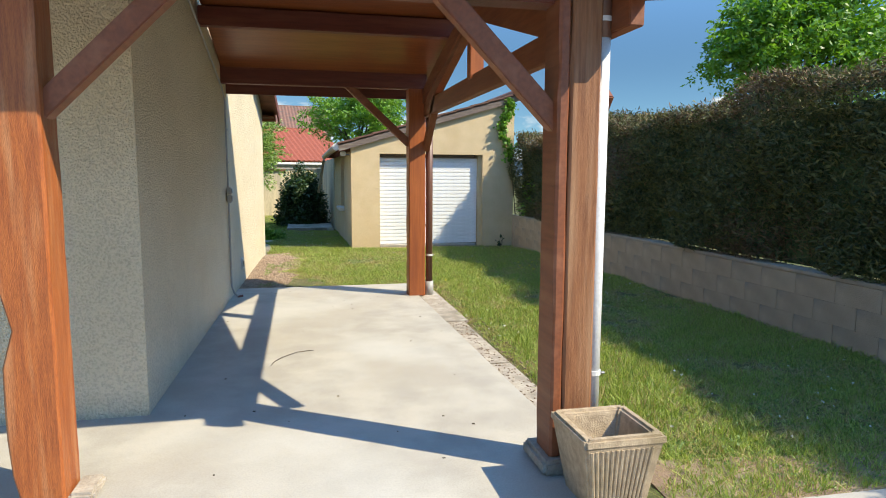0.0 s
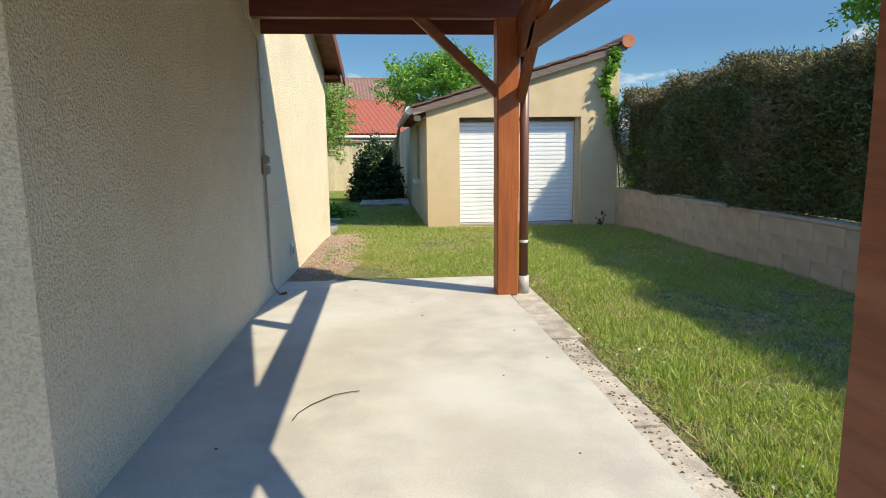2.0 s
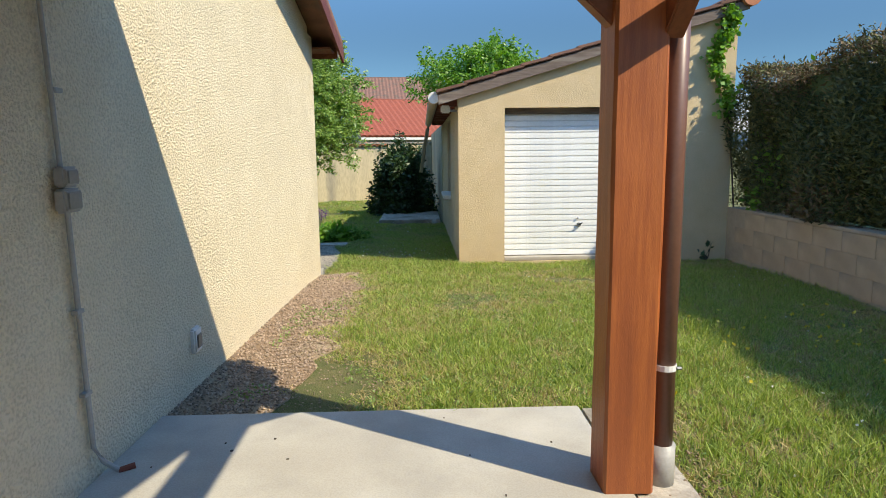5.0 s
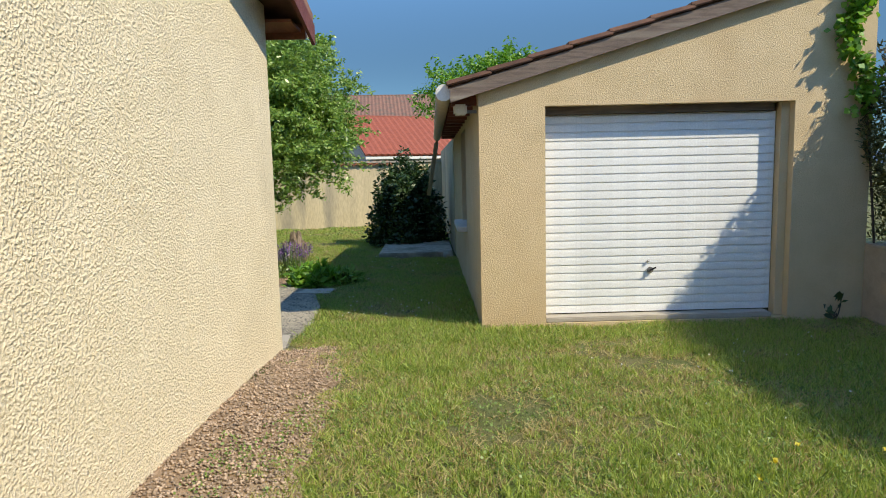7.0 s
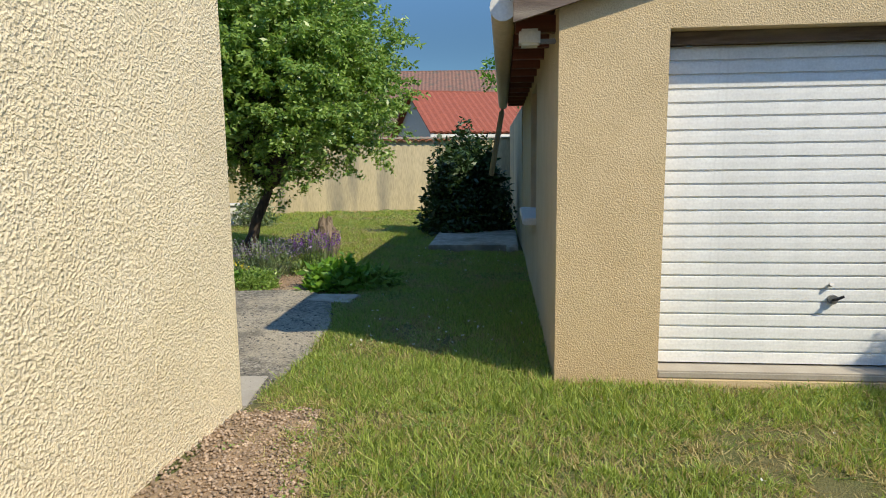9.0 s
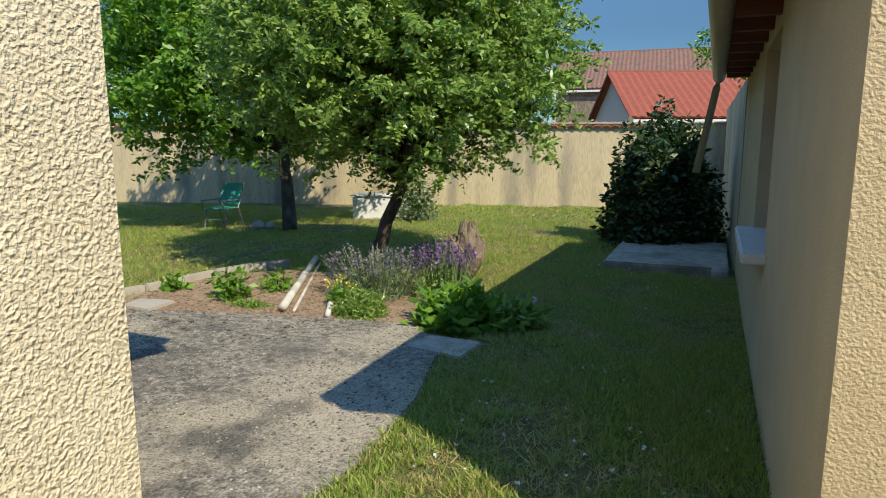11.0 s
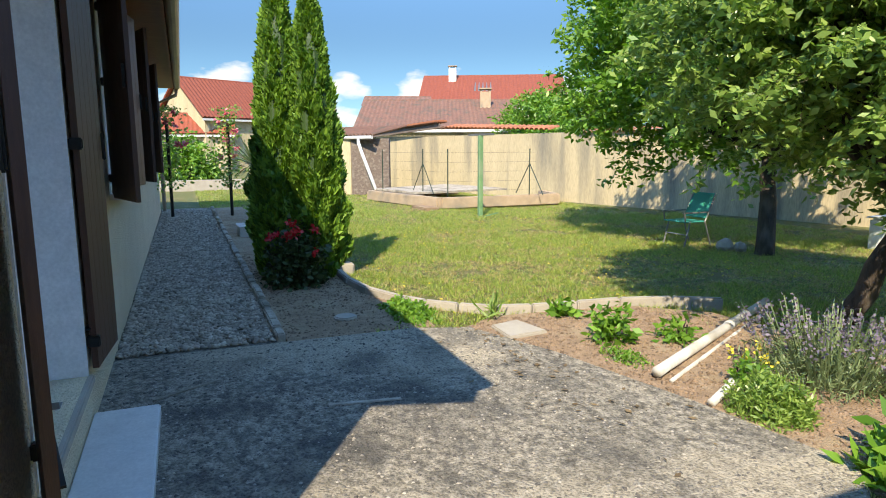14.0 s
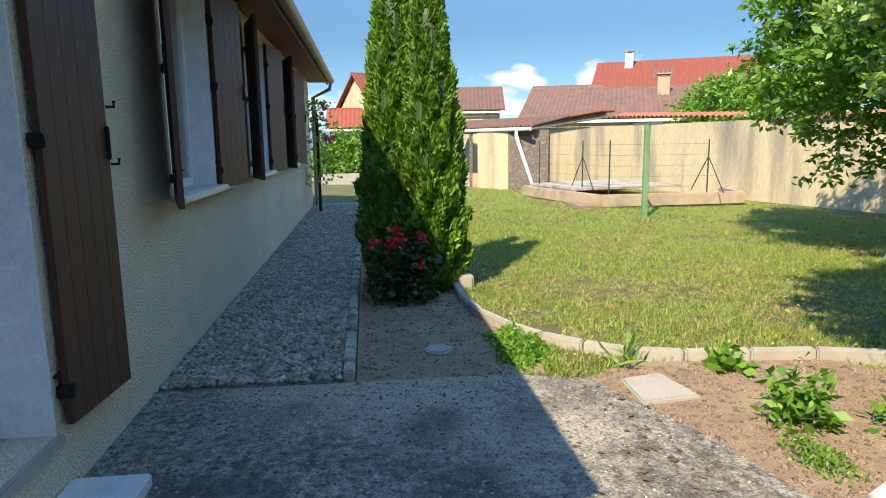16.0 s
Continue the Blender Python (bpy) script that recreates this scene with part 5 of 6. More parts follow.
part("coping_board", prism([tuple((BW0 + wd * 0.7 - wn2 * 0.05)[:2]), tuple((BW1 - wn2 * 0.05)[:2]), tuple((BW1 + wn2 * 0.33)[:2]), tuple((BW0 + wd * 0.7 + wn2 * 0.33)[:2])], 1.621, 1.66), PALE, coping)


# ---- shed and neighbouring houses ----
def shed():
    s = thing("garden_shed", -22, 20, -0.42, "cream garden shed with open porch and low tiled roof", "shed")
    part("wall", prism([(-22.0, 19.1), (-20.9, 19.9), (-21.0, 20.05), (-22.1, 19.25)], -0.5, 1.45), WALL_OLD, s)
    part("plank_wall", prism([(-20.88, 19.92), (-20.1, 21.0), (-20.2, 21.08), (-20.98, 20.02)], -0.5, 1.5), GREY_WOOD, s, "weathered grey plank wall")
    part("rear_wall", prism([(-27, 18.0), (-26.8, 17.9), (-25.6, 22.0), (-25.8, 22.1)], -0.5, 1.5), WALL_OLD, s)
    part("low_wall", prism([(-24.4, 17.9), (-22.1, 19.15), (-22.2, 19.3), (-24.5, 18.05)], -0.5, 0.1), BLOCK, s)
    for x, y in ((-22.45, 18.95), (-24.3, 17.9)):
        part("porch_post", beam((x, y, -0.5), (x, y, 1.5), 0.1, 0.1, up=(1, 0, 0)), GREY_WOOD, s)
    part("wall_plate", beam((-24.6, 17.7, 1.5), (-20.2, 20.4, 1.5), 0.1, 0.14), GREY_WOOD, s)
    roof = bmesh.new()
    n = 60
    a, b = Vector((-24.7, 17.6, 1.6)), Vector((-20.0, 20.5, 1.6))
    up = Vector((-1.1, 1.5, 0.32))
    rows = [[], []]
    for i in range(n + 1):
        p = a.lerp(b, i / n) + Vector((0, 0, 0.03 * math.cos(i * math.pi)))
        rows[0].append(roof.verts.new(p))
        rows[1].append(roof.verts.new(p + up))
    for i in range(n):
        roof.faces.new((rows[0][i], rows[0][i + 1], rows[1][i + 1], rows[1][i]))
    ro = part("roof", roof, TILE_OLD, s, "brown corrugated tile roof")
    so = ro.modifiers.new("thickness", "SOLIDIFY")
    so.thickness = 0.04
    part("drainpipe", tube([(-20.6, 20.1, 1.5), (-20.2, 20.0, 1.35), (-19.9, 20.0, 1.1), (-18.95, 20.3, -0.4)], 0.055, 10), PVC, s, "white leaning drainpipe", True)
    part("gutter", tube([(-24.7, 17.5, 1.53), (-20.0, 20.4, 1.53)], 0.06, 10), PVC, s)
    # verge over the far wall
    part("verge_board", beam((-26.9, 22.2, 1.72), (-21.9, 23.55, 2.0), 0.05, 0.2), GREY_WOOD, s)
    part("verge_tiles", beam((-26.9, 22.3, 1.88), (-21.9, 23.65, 2.16), 0.5, 0.1, 0.03), TILE_ORANGE, s)


shed()


def far_house(x, y, rot, w, depth, eave, ridge, tile, wall, label, window_rows=(), column=0.22, chimney=None, overhang=0.35, fwd=0.0):
    """A house with its eave's middle at x, y, its ridge along the eave; tiles run in real rolls down the slope."""
    t = thing("house", x, y, -0.5, label, "house", "neighbouring houses")
    m = Matrix.Translation((x, y, 0)) @ pose(0, 0, 0, 0, 0, rot)

    def put(name, bm, mat, parent, lab=""):
        bmesh.ops.transform(bm, matrix=m, verts=bm.verts)
        return part(name, bm, mat, parent, lab)
    bw = box(-w / 2, w / 2, overhang, 2 * depth - overhang, -0.5, eave - 0.05)
    wl_ = put("wall", bw, wall, t)
    for s in (-1, 1):
        put("gable", slab_of([(overhang, eave - 0.049), (2 * depth - overhang, eave - 0.049), (depth, ridge - 0.12)], -0.2 * s, 0, s * w / 2), wall, t)
    for side in (0, 1):
        own = bmesh.new()
        n = max(8, int((w + 2 * overhang) / column) * 2)
        rows = [[], []]
        for i in range(n + 1):
            xx = -w / 2 - overhang + (w + 2 * overhang) * i / n
            bumpz = 0.05 * (i % 2)
            rows[0].append(own.verts.new((xx, 0 if side == 0 else 2 * depth, eave + bumpz)))
            rows[1].append(own.verts.new((xx, depth, ridge + bumpz)))
        for i in range(n):
            own.faces.new((rows[0][i], rows[0][i + 1], rows[1][i + 1], rows[1][i]))
        r = put("roof", own, tile, t)
        so = r.modifiers.new("thickness", "SOLIDIFY")
        so.thickness = 0.1
    put("ridge_tiles", tube([(-w / 2 - overhang, depth, ridge + 0.05), (w / 2 + overhang, depth, ridge + 0.05)], 0.12, 8), tile, t)
    put("eave_board", box(-w / 2 - overhang, w / 2 + overhang, -0.03, 0.02, eave - 0.16, eave - 0.02), PVC, t)
    for wx, wz in window_rows:
        f = put("window", box(wx - 0.5, wx + 0.5, overhang - 0.04, overhang - 0.005, wz - 0.6, wz + 0.6, 0.01), WHITE, t)
        put("pane", box(wx - 0.42, wx + 0.42, overhang - 0.06, overhang - 0.041, wz - 0.52, wz + 0.52), GLASS, f)
    if chimney:
        cx, cy, ctop, cm = chimney
        c = put("chimney", box(cx - 0.3, cx + 0.3, cy - 0.25, cy + 0.25, eave, ctop, 0.02), cm, t)
        put("chimney_cap", box(cx - 0.36, cx + 0.36, cy - 0.3, cy + 0.3, ctop + 0.12, ctop + 0.2, 0.02), BLOCK, c)
        for s in (-1, 1):
            put("cap_support", box(cx + s * 0.24 - 0.05, cx + s * 0.24 + 0.05, cy - 0.2, cy + 0.2, ctop + 0.001, ctop + 0.119), cm, c)
    return m, t


m, t = far_house(-42.6, 36.0, 63.5, 10.5, 5.5, 4.1, 6.9, TILE_RED, WALL_OLD, "distant house with a bright red tiled roof and skylight", (), 0.3, (-3.2, 4.6, 7.5, WHITE))
sk = box(-1.5, 0.1, 2.6, 4.2, 5.6, 5.66)
bmesh.ops.transform(sk, matrix=m @ Matrix.Translation((0, 0, 0)) @ pose(0, 0, 0), verts=sk.verts)
for vert in sk.verts:
    loc = m.inverted() @ vert.co
    vert.co.z += (loc.y - 3.4) * 0.5 + 0.3
part("skylight", sk, GREY_METAL, t, "grey roof skylight")
far_house(-30.4, 26.9, 68, 8.0, 5.0, 2.15, 3.85, TILE_OLD, WALL_OLD, "low old house with a lichened brown tiled roof", (), 0.22, (2.6, 3.6, 4.3, BLOCK))
far_house(-37.5, 27.0, 71, 3.6, 3.0, 3.7, 4.4, TILE_OLD, GREY_WOOD, "small raised wooden lean-to roof among the houses", (), 0.3)
far_house(0.3, 44.5, 24, 6.2, 4.2, 2.2, 4.6, TILE_RED, GREY_PVC, "small outbuilding with a red rolled-tile roof", (), 0.36)
far_house(-3.5, 58.3, 5.5, 12.5, 6.0, 4.7, 7.8, TILE_OLD, STONE, "long stone house with an old brown tiled roof", (), 0.3)
far_house(-48.2, 23.2, 81, 4.2, 4.0, 3.4, 5.3, TILE_OLD, WALL_OLD, "distant house with a brown tiled roof", (), 0.3)
far_house(-12.5, 47.0, 18, 7.0, 4.0, 3.1, 4.6, TILE_OLD, WHITE, "white house behind the garden wall", ((1.0, 1.9),), 0.3)
# gabled house seen end on, with its lower wing
gm, gt = far_house(-49.1, 19.9, 120, 8.0, 3.4, 3.3, 6.2, TILE_RED, WALL_OLD, "pinkish gabled house with a red tiled roof", (), 0.3)
far_house(-47.5, 15.4, 88, 5.0, 1.8, 2.2, 3.6, TILE_RED, WALL_OLD, "low red-roofed wing beside the gabled house", (), 0.3)
solid("wall_low_west", box(-24.9, -24.6, 8, 19, -0.6, 0.05), PALE, "low pale concrete wall at the end of the garden", "wall", "structure")
clump("far_hedge_bush", -27.5, 14.6, -0.3, 1.0, 1.6, 2.0, 5000, 0.16, LEAF_BRIGHT, "bright green bush at the end of the garden", "bush", 91, 0.6, 0.0, 0.4)
# hills on the horizon
hb = bmesh.new()
last = None
for i in range(61):
    a = math.pi * (0.2 + 0.95 * i / 60)
    hgt = 22 + 14 * noise.noise(Vector((i * 0.21, 0, 0))) + 5 * noise.noise(Vector((i * 0.8, 3, 0)))
    lo, hi = hb.verts.new((900 * math.cos(a), 900 * math.sin(a), -8)), hb.verts.new((930 * math.cos(a), 930 * math.sin(a), hgt))
    if last:
        hb.faces.new((last[0], lo, hi, last[1]))
    last = (lo, hi)
solid("backdrop", hb, surface("far_hills", (0.10, 0.16, 0.22), (0.12, 0.18, 0.24), 0.02, 0.2, 1, 0), "low bluish hills on the horizon", "hills", "structure", True)


# ---- rose arch at the end of the path ----
def rose_arch():
    t = thing("rose_arch", -14.6, 15.0, -0.35, "dark metal rose arch with pink climbing roses", "rose arch")
    g = np.random.default_rng(95)
    posts = ((-14.8, 14.35), (-14.8, 15.6))
    for x, y in posts:
        part("post", tube([(x, y, -0.4), (x, y, 1.7)], 0.035, 8), IRON, t)
    for (x, y), n in zip(posts, (600, 700)):
        c = np.stack([x + g.normal(0, 0.17, n), y + g.normal(0, 0.17, n), g.uniform(0.3, 2.1, n)], 1)
        quads("leaves", leaf_quads(c, 0.085, g, 0.6, 0.2), LEAF, t)
        for k in range(9):
            p = np.array((x + g.normal(0, 0.2), y + g.normal(0, 0.2), g.uniform(0.9, 2.1)))
            quads("bloom", leaf_quads(p + g.normal(0, 0.02, (18, 3)), 0.07, g, 0.9, -0.2), PINK_PETAL, t, "pink rose bloom")


rose_arch()


def palm():
    """A slim trunk with a head of stiff sword leaves."""
    x, y, z = -12.6, 15.9, -0.36
    t = thing("yucca", x, y, z, "yucca with stiff sword leaves on a slim trunk", "yucca")
    part("trunk", tube([(x, y, z), (x + 0.03, y, 0.3), (x - 0.02, y + 0.02, 0.85)], 0, 8, None, [0.09, 0.07, 0.06]), BARK, t, smooth=True)
    g = np.random.default_rng(97)
    n = 150
    a, e = g.uniform(0, 2 * np.pi, n), g.uniform(-0.5, 1.2, n)
    d = np.stack([np.cos(a) * np.cos(e), np.sin(a) * np.cos(e), np.sin(e)], 1)
    s = np.stack([-np.sin(a), np.cos(a), 0 * a], 1) * 0.022
    o = np.array((x - 0.02, y + 0.02, 0.85)) + d * 0.04
    ln = g.uniform(0.42, 0.66, n)[:, None]
    droop = np.stack([0 * a, 0 * a, -0.1 * g.uniform(0, 1, n)], 1)
    lower = np.stack([o - s * 0.5, o + s * 0.5, o + d * ln * 0.5 + s, o + d * ln * 0.5 - s], 1)
    upper = np.stack([o + d * ln * 0.5 - s, o + d * ln * 0.5 + s, o + d * ln + droop + s * 0.1, o + d * ln + droop - s * 0.1], 1)
    quads("leaf_crown", np.concatenate([lower, upper]), LAVENDER, t)


palm()
tr = thing("trough", -11.2, 15.62, -0.33, "small white plastic plant trough beside the gravel path", "trough")
part("body", prism([(-11.5, 15.45), (-10.9, 15.45), (-10.9, 15.72), (-11.5, 15.72)], -0.335, -0.17, None, 0.012), OLD_PVC, tr)
part("rim", prism([(-11.52, 15.43), (-10.88, 15.43), (-10.88, 15.74), (-11.52, 15.74)], -0.169, -0.15, None, 0.006), OLD_PVC, tr)
solid("broken_block", box(-7.12, -6.95, 16.28, 16.45, -0.36, -0.2, 0.02), PALE, "broken pale concrete block by the lawn edging", "block")
joint = beam((-3.06, 15.3, -0.312), (-2.99, 15.72, -0.311), 0.035, 0.010, 0.004)
beam((-3.52, 14.35, -0.312), (-3.75, 14.75, -0.313), 0.03, 0.010, 0.004, joint)
solid("mortar_joint", joint, KERB, "raised rough mortar joint across the terrace", "joint", "structure")

# ---- grass, clover and gravel ----
def inside(poly, x, y):
    r = np.zeros(len(x), bool)
    k = len(poly)
    for i in range(k):
        (x0, y0), (x1, y1) = poly[i], poly[(i + 1) % k]
        if y0 == y1:
            continue
        r ^= ((y0 > y) != (y1 > y)) & (x < (x1 - x0) * (y - y0) / (y1 - y0) + x0)
    return r


BEDS = [TERR, [(-4.46, 13.9), (-4.46, 15.3), (-17, 15.3), (-17, 13.9)], [(-4.44, 15.2), (-4.44, 16.5), (-5.1, 16.6), (-5.9, 16.3), (-7.2, 16.25), (-9, 16.15), (-17, 16.0), (-17, 15.2)],
        [(-1.1, 17.3), (-4.3, 16.7), (-4.55, 17.1), (-4.5, 18.4), (-3.7, 18.6), (-2.6, 18.7), (-1.4, 18.4), (-1.0, 17.9)],
        [(-0.95, 9.13), (-0.62, 9.13), (-0.6, 11.3), (-0.66, 13.4), (-0.7, 14.1), (-0.95, 14.1)], [(-0.43, 20.9), (1.1, 20.9), (1.1, 23.1), (-0.43, 23.1)]]


def value_noise(x, y, cell, seed):
    """Smooth noise from 0 to 1 with lumps of that size."""
    table = np.random.default_rng(seed).uniform(0, 1, (64, 64))
    u, v = x / cell, y / cell
    i, j = np.floor(u).astype(int), np.floor(v).astype(int)
    fu, fv = u - i, v - j
    fu, fv = fu * fu * (3 - 2 * fu), fv * fv * (3 - 2 * fv)
    at = lambda p, q: table[p % 64, q % 64]
    return (at(i, j) * (1 - fu) + at(i + 1, j) * fu) * (1 - fv) + (at(i, j + 1) * (1 - fu) + at(i + 1, j + 1) * fu) * fv


def lawn_patch(name, x0, x1, y0, y1, count, height, width, label):
    """Tufts of blades, tall in lush spots, short, straw-coloured or missing in worn ones, with flat clover leaves between."""
    g = np.random.default_rng(int(abs(x0 * 7 + y0 * 13)) + 3)
    tufts = count // 5
    tx, ty = g.uniform(x0, x1, tufts), g.uniform(y0, y1, tufts)
    broad, middle, small = value_noise(tx, ty, 1.1, 1), value_noise(tx, ty, 0.33, 2), value_noise(tx, ty, 0.1, 3)
    lush = 0.42 * broad + 0.36 * middle + 0.22 * small
    # trodden earth next to the gravel strip
    lush -= 0.5 * np.clip((0.3 - tx) / 0.9, 0, 1) * (ty > 9.1) * np.clip((14.3 - ty) / 0.5, 0, 1)
    # worn edge along the kerb
    lush -= 0.25 * np.clip((2.05 - tx) / 0.3, 0, 1) * (ty < 9.1)
    keep = g.uniform(0, 1, tufts) < np.clip((lush - 0.17) * 4.0, 0.0, 1)
    for poly in BEDS:
        keep &= ~inside(poly, tx, ty)
    tx, ty, lush, small = tx[keep], ty[keep], lush[keep], small[keep]
    n = 6
    spread = 1.6 * width
    x = np.repeat(tx, n) + g.normal(0, spread, len(tx) * n)
    y = np.repeat(ty, n) + g.normal(0, spread, len(tx) * n)
    vigour = np.repeat(lush, n)
    z = lawn_z(x, y)
    q = blades(x, y, z - 0.005, height, width, g, 0.8)
    grow = np.clip(0.35 + 1.5 * (vigour - 0.2), 0.35, 1.5) * np.repeat(g.uniform(0.6, 1.35, len(tx)), n)
    q[:, :, 2] = z[:, None] + (q[:, :, 2] - z[:, None]) * grow[:, None]
    dry = np.repeat(g.uniform(0, 1, len(tx)) < np.clip(1.3 - 2.1 * lush, 0.14, 0.85), n)
    tagged(quads(name, q[~dry], GRASS), label, "grass", "", "stuff")
    tagged(quads("dry_grass", q[dry], GRASS_DRY), "yellowed dry grass blades in the lawn", "grass", "", "stuff")
    k = count // 6
    x, y = g.uniform(x0, x1, k), g.uniform(y0, y1, k)
    keep = value_noise(x, y, 0.45, 7) * 0.6 + value_noise(x, y, 0.14, 8) * 0.4 > 0.56
    for poly in BEDS:
        keep &= ~inside(poly, x, y)
    x, y = x[keep], y[keep]
    c = np.stack([x, y, lawn_z(x, y) + g.uniform(0.012, 0.04, len(x))], 1)
    tagged(quads("clover_leaves", leaf_quads(c, width * 2.0, g, 0.85, -0.1, 0.4), CLOVER_LEAF), "small round clover leaves in the lawn", "clover", "", "stuff")


lawn_patch("grass", 1.78, 4.95, 2.6, 9.2, 170000, 0.06, 0.008, "short green lawn grass beside the carport")
lawn_patch("grass", -0.9, 4.95, 9.13, 14.52, 260000, 0.06, 0.008, "short green lawn grass before the garage")
lawn_patch("grass", -1.5, 1.12, 14.0, 21.0, 140000, 0.06, 0.009, "green lawn grass beside the garage")
lawn_patch("grass", -12.0, 1.1, 16.0, 26.0, 400000, 0.06, 0.009, "sunlit lawn grass of the back garden")
lawn_patch("grass", -24.5, -12.0, 15.0, 25.0, 190000, 0.06, 0.013, "far lawn grass of the back garden")
lawn_patch("grass", -6.0, 1.1, 26.0, 29.5, 40000, 0.07, 0.02, "lawn grass along the back wall")


def flowers(name, x0, x1, y0, y1, count, size, material, label, seed, lift):
    g = np.random.default_rng(seed)
    x, y = g.uniform(x0, x1, count), g.uniform(y0, y1, count)
    keep = np.sin(x * 1.1 + seed) * np.sin(y * 1.3) + g.normal(0, 0.5, count) > 0.1
    for poly in BEDS:
        keep &= ~inside(poly, x, y)
    x, y = x[keep], y[keep]
    c = np.stack([x, y, lawn_z(x, y) + lift], 1)
    q = np.concatenate([leaf_quads(c, size, g, 0.9, -0.5, 0.4) for _ in range(4)])
    tagged(quads(name, q, material), label, "flowers", "", "stuff")


flowers("clover_flowers", 1.8, 4.8, 3, 14, 280, 0.012, CLOVER, "tiny white clover heads in the lawn", 101, 0.045)
flowers("clover_flowers", -0.6, 1.0, 15, 21, 120, 0.014, CLOVER, "tiny white clover heads in the shade", 102, 0.05)
flowers("dandelions", -12, -4.6, 16.5, 22, 900, 0.015, YELLOW, "small yellow flowers scattered in the lawn", 103, 0.055)
flowers("dandelions", 2.0, 4.5, 9, 11.5, 80, 0.022, YELLOW, "small yellow flowers in the lawn", 104, 0.05)


def pebbles(name, x0, x1, y0, y1, z, count, size, material, label, seed, poly=None):
    """Loose stones as squashed little octahedra, one mesh."""
    g = np.random.default_rng(seed)
    x, y = g.uniform(x0, x1, count), g.uniform(y0, y1, count)
    if poly:
        k = inside(poly, x, y)
        x, y = x[k], y[k]
    n = len(x)
    r = size * g.uniform(0.5, 1.3, n)
    a = g.uniform(0, 6.28, n)
    c = np.stack([x, y, (np.full(n, z) if z is not None else lawn_z(x, y) + 0.012) + r * 0.15], 1)
    e1 = np.stack([np.cos(a), np.sin(a), g.normal(0, 0.25, n)], 1) * (r * g.uniform(0.8, 1.3, n))[:, None]
    e2 = np.stack([-np.sin(a), np.cos(a), g.normal(0, 0.25, n)], 1) * r[:, None]
    e3 = np.stack([0 * a, 0 * a, r * 0.6], 1)
    co = np.stack([c + e1, c + e2, c - e1, c - e2, c + e3, c - e3], 1).reshape(-1, 3)
    tri = np.array([(0, 1, 4), (1, 2, 4), (2, 3, 4), (3, 0, 4), (1, 0, 5), (2, 1, 5), (3, 2, 5), (0, 3, 5)])
    faces = (np.arange(n)[:, None, None] * 6 + tri).reshape(-1)
    me = bpy.data.meshes.new(name)
    me.vertices.add(len(co))
    me.vertices.foreach_set("co", co.astype(np.float32).ravel())
    me.loops.add(len(faces))
    me.loops.foreach_set("vertex_index", faces.astype(np.int32))
    me.polygons.add(len(faces) // 3)
    me.polygons.foreach_set("loop_start", np.arange(0, len(faces), 3, dtype=np.int32))
    me.update(calc_edges=True)
    tagged(part(name, me, material), label, "gravel", "", "stuff")


CHIP = surface("pale_chippings", (0.38, 0.345, 0.29), (0.28, 0.25, 0.21), 9, 90, 0.9, 0.2, 0.002, spread=0.3, island=True)
PINK = surface("pinkish_gravel", (0.42, 0.31, 0.225), (0.30, 0.215, 0.15), 9, 90, 0.9, 0.2, 0.002, spread=0.4, island=True)
CRUMB = surface("earth_crumbs", (0.26, 0.18, 0.12), (0.2, 0.135, 0.09), 9, 90, 1.0, 0.2, 0.002, spread=0.4, island=True)
pebbles("gravel_stones", -10.5, -4.5, 14.08, 15.2, -0.320, 17000, 0.027, PEBBLE, "loose grey gravel stones of the path", 111)
pebbles("gravel_stones", -16.8, -10.5, 14.08, 15.2, -0.322, 9000, 0.028, PEBBLE, "loose grey gravel stones of the far path", 112)
pebbles("gravel_chips", -0.9, 0.05, 9.13, 14.0, None, 9000, 0.0115, PINK, "loose pinkish gravel beside the wall", 113, strip)
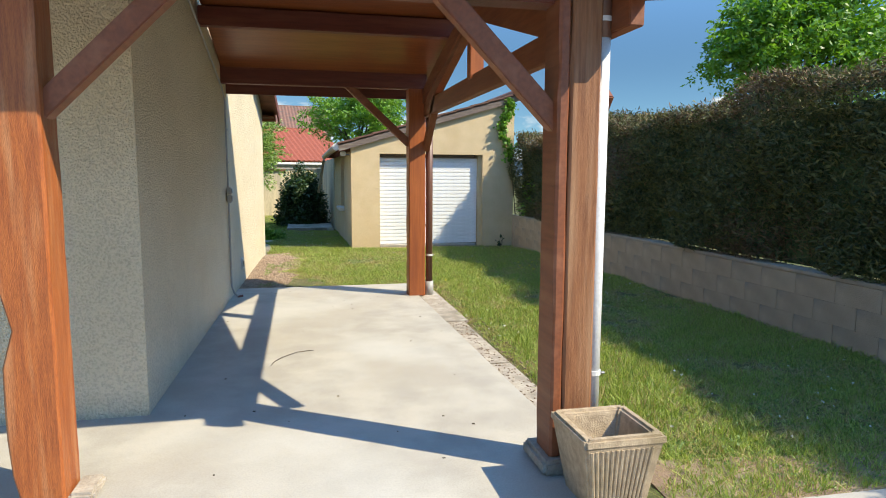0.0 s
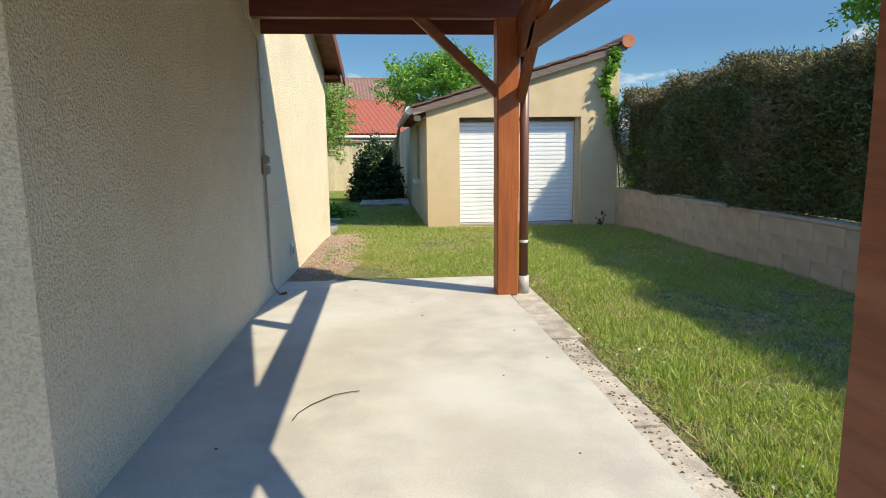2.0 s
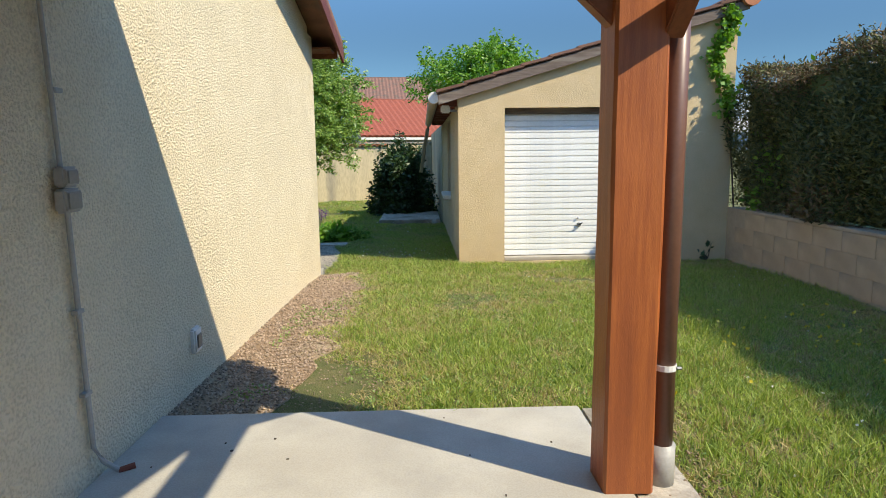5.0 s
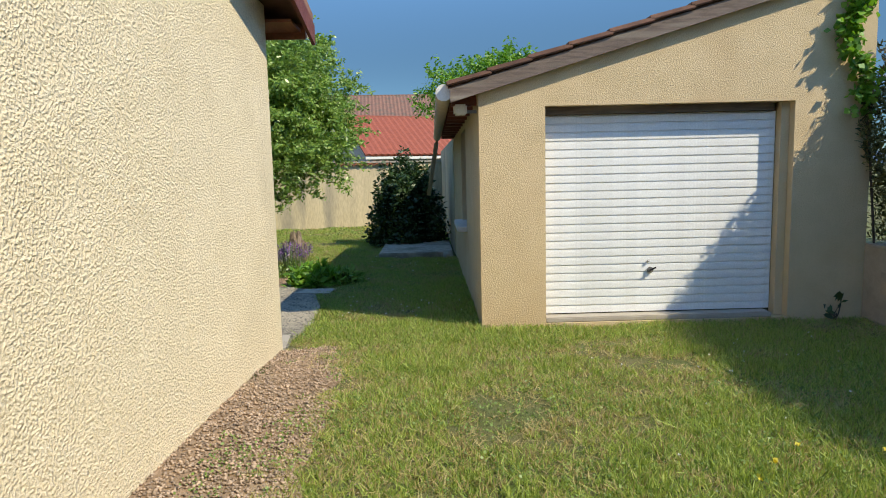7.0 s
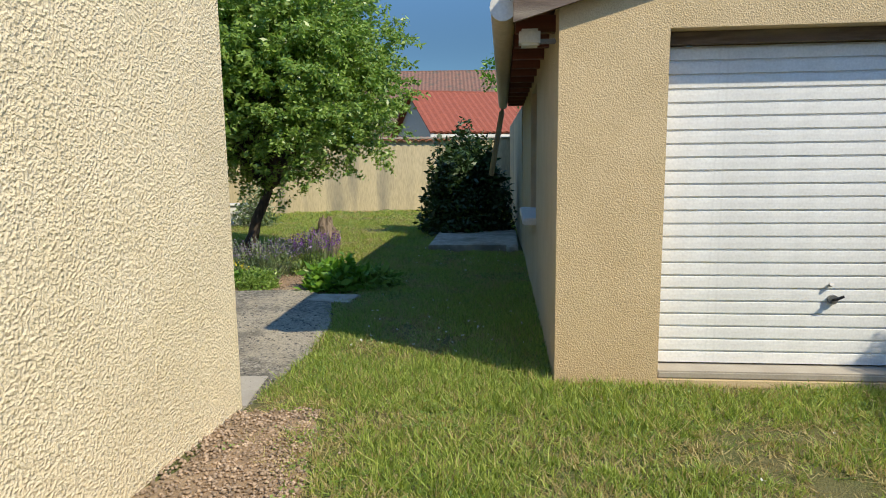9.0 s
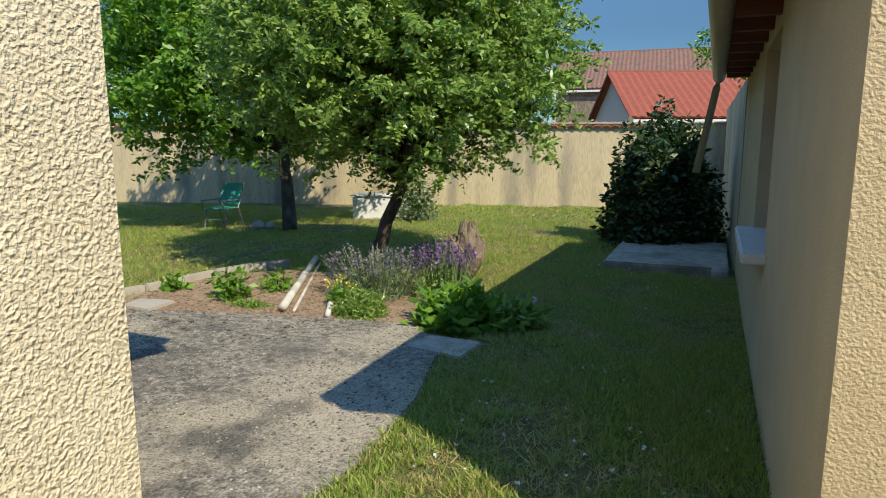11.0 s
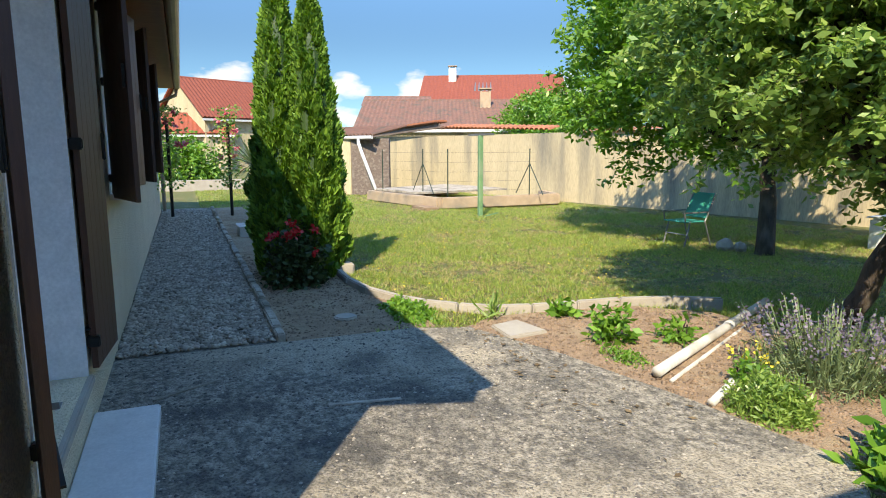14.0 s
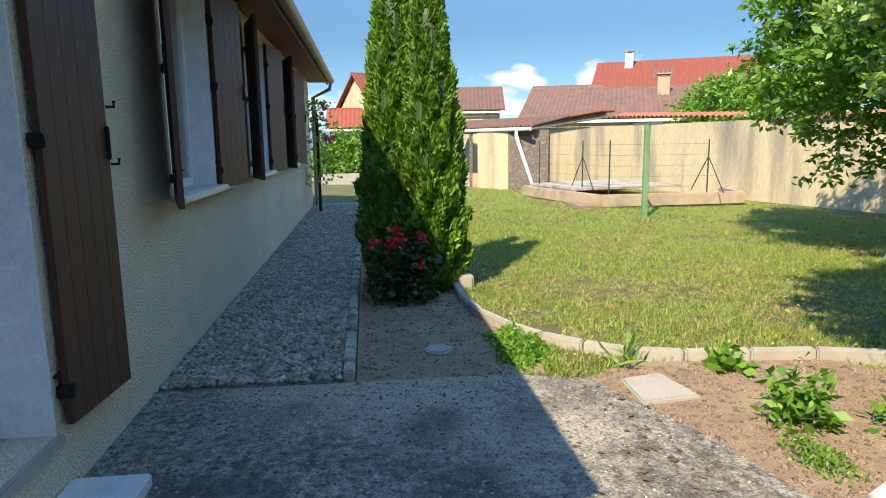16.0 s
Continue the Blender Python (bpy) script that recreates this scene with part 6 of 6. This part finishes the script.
pebbles("terrace_pebbles", -4.4, -0.7, 14.1, 17.5, -0.320, 3000, 0.012, CHIP, "small pale pebbles set in the terrace concrete", 114, TERR)
DARK_CHIP = surface("dark_chippings", (0.16, 0.148, 0.135), (0.11, 0.10, 0.092), 9, 90, 0.95, 0.2, 0.002, spread=0.4, island=True)
pebbles("terrace_dark_pebbles", -4.4, -0.7, 14.1, 17.5, -0.3195, 4500, 0.013, DARK_CHIP, "small dark pebbles and lichen in the terrace concrete", 117, TERR)
pebbles("earth_crumbs", -4.5, -0.8, 16.8, 19.2, -0.337, 6000, 0.016, CRUMB, "dry earth crumbs and bark in the bed", 115, [(-1.0, 17.4), (-2.3, 17.3), (-3.4, 17.05), (-4.3, 16.75), (-4.5, 17.1), (-4.4, 18.4), (-3.9, 18.9), (-2.4, 19.1), (-1.2, 18.6), (-0.8, 17.9)])
pebbles("earth_crumbs", -9, -4.45, 15.3, 16.5, -0.332, 2500, 0.014, CRUMB, "dry earth crumbs in the narrow bed", 116, BEDS[2])
mh = thing("utility_cover", -4.98, 15.86, -0.33, "small round pale cover set in the soil", "cover")
part("lid", tube([(-4.98, 15.86, -0.35), (-4.98, 15.86, -0.305)], 0.085, 16), PALE, mh)
part("rim", tube([(-4.98, 15.86, -0.36), (-4.98, 15.86, -0.315)], 0.105, 16), KERB, mh)
pebbles("kerb_crumbs", 1.52, 1.95, 3.2, 9.1, SZ - 0.018, 1100, 0.010, CRUMB, "earth crumbs and grit along the kerb", 118)
pebbles("bare_earth_grit", -0.45, 0.35, 9.2, 14.1, None, 1800, 0.007, PINK, "pinkish grit trodden into the bare lawn edge", 119)
rd = np.random.default_rng(120)
dx, dy = rd.normal(-3.4, 0.75, 160), rd.normal(16.75, 0.22, 160)
ok = inside(TERR, dx, dy)
tagged(quads("fallen_leaves", leaf_quads(np.stack([dx[ok], dy[ok], np.full(ok.sum(), -0.304)], 1), 0.045, rd, 0.55, -0.15, 0.5) * np.array((1, 1, 0.25)) + np.array((0, 0, -0.304 * 0.75)), HEDGE_DRY), "brown fallen leaves along the terrace edge", "leaves", "", "stuff")
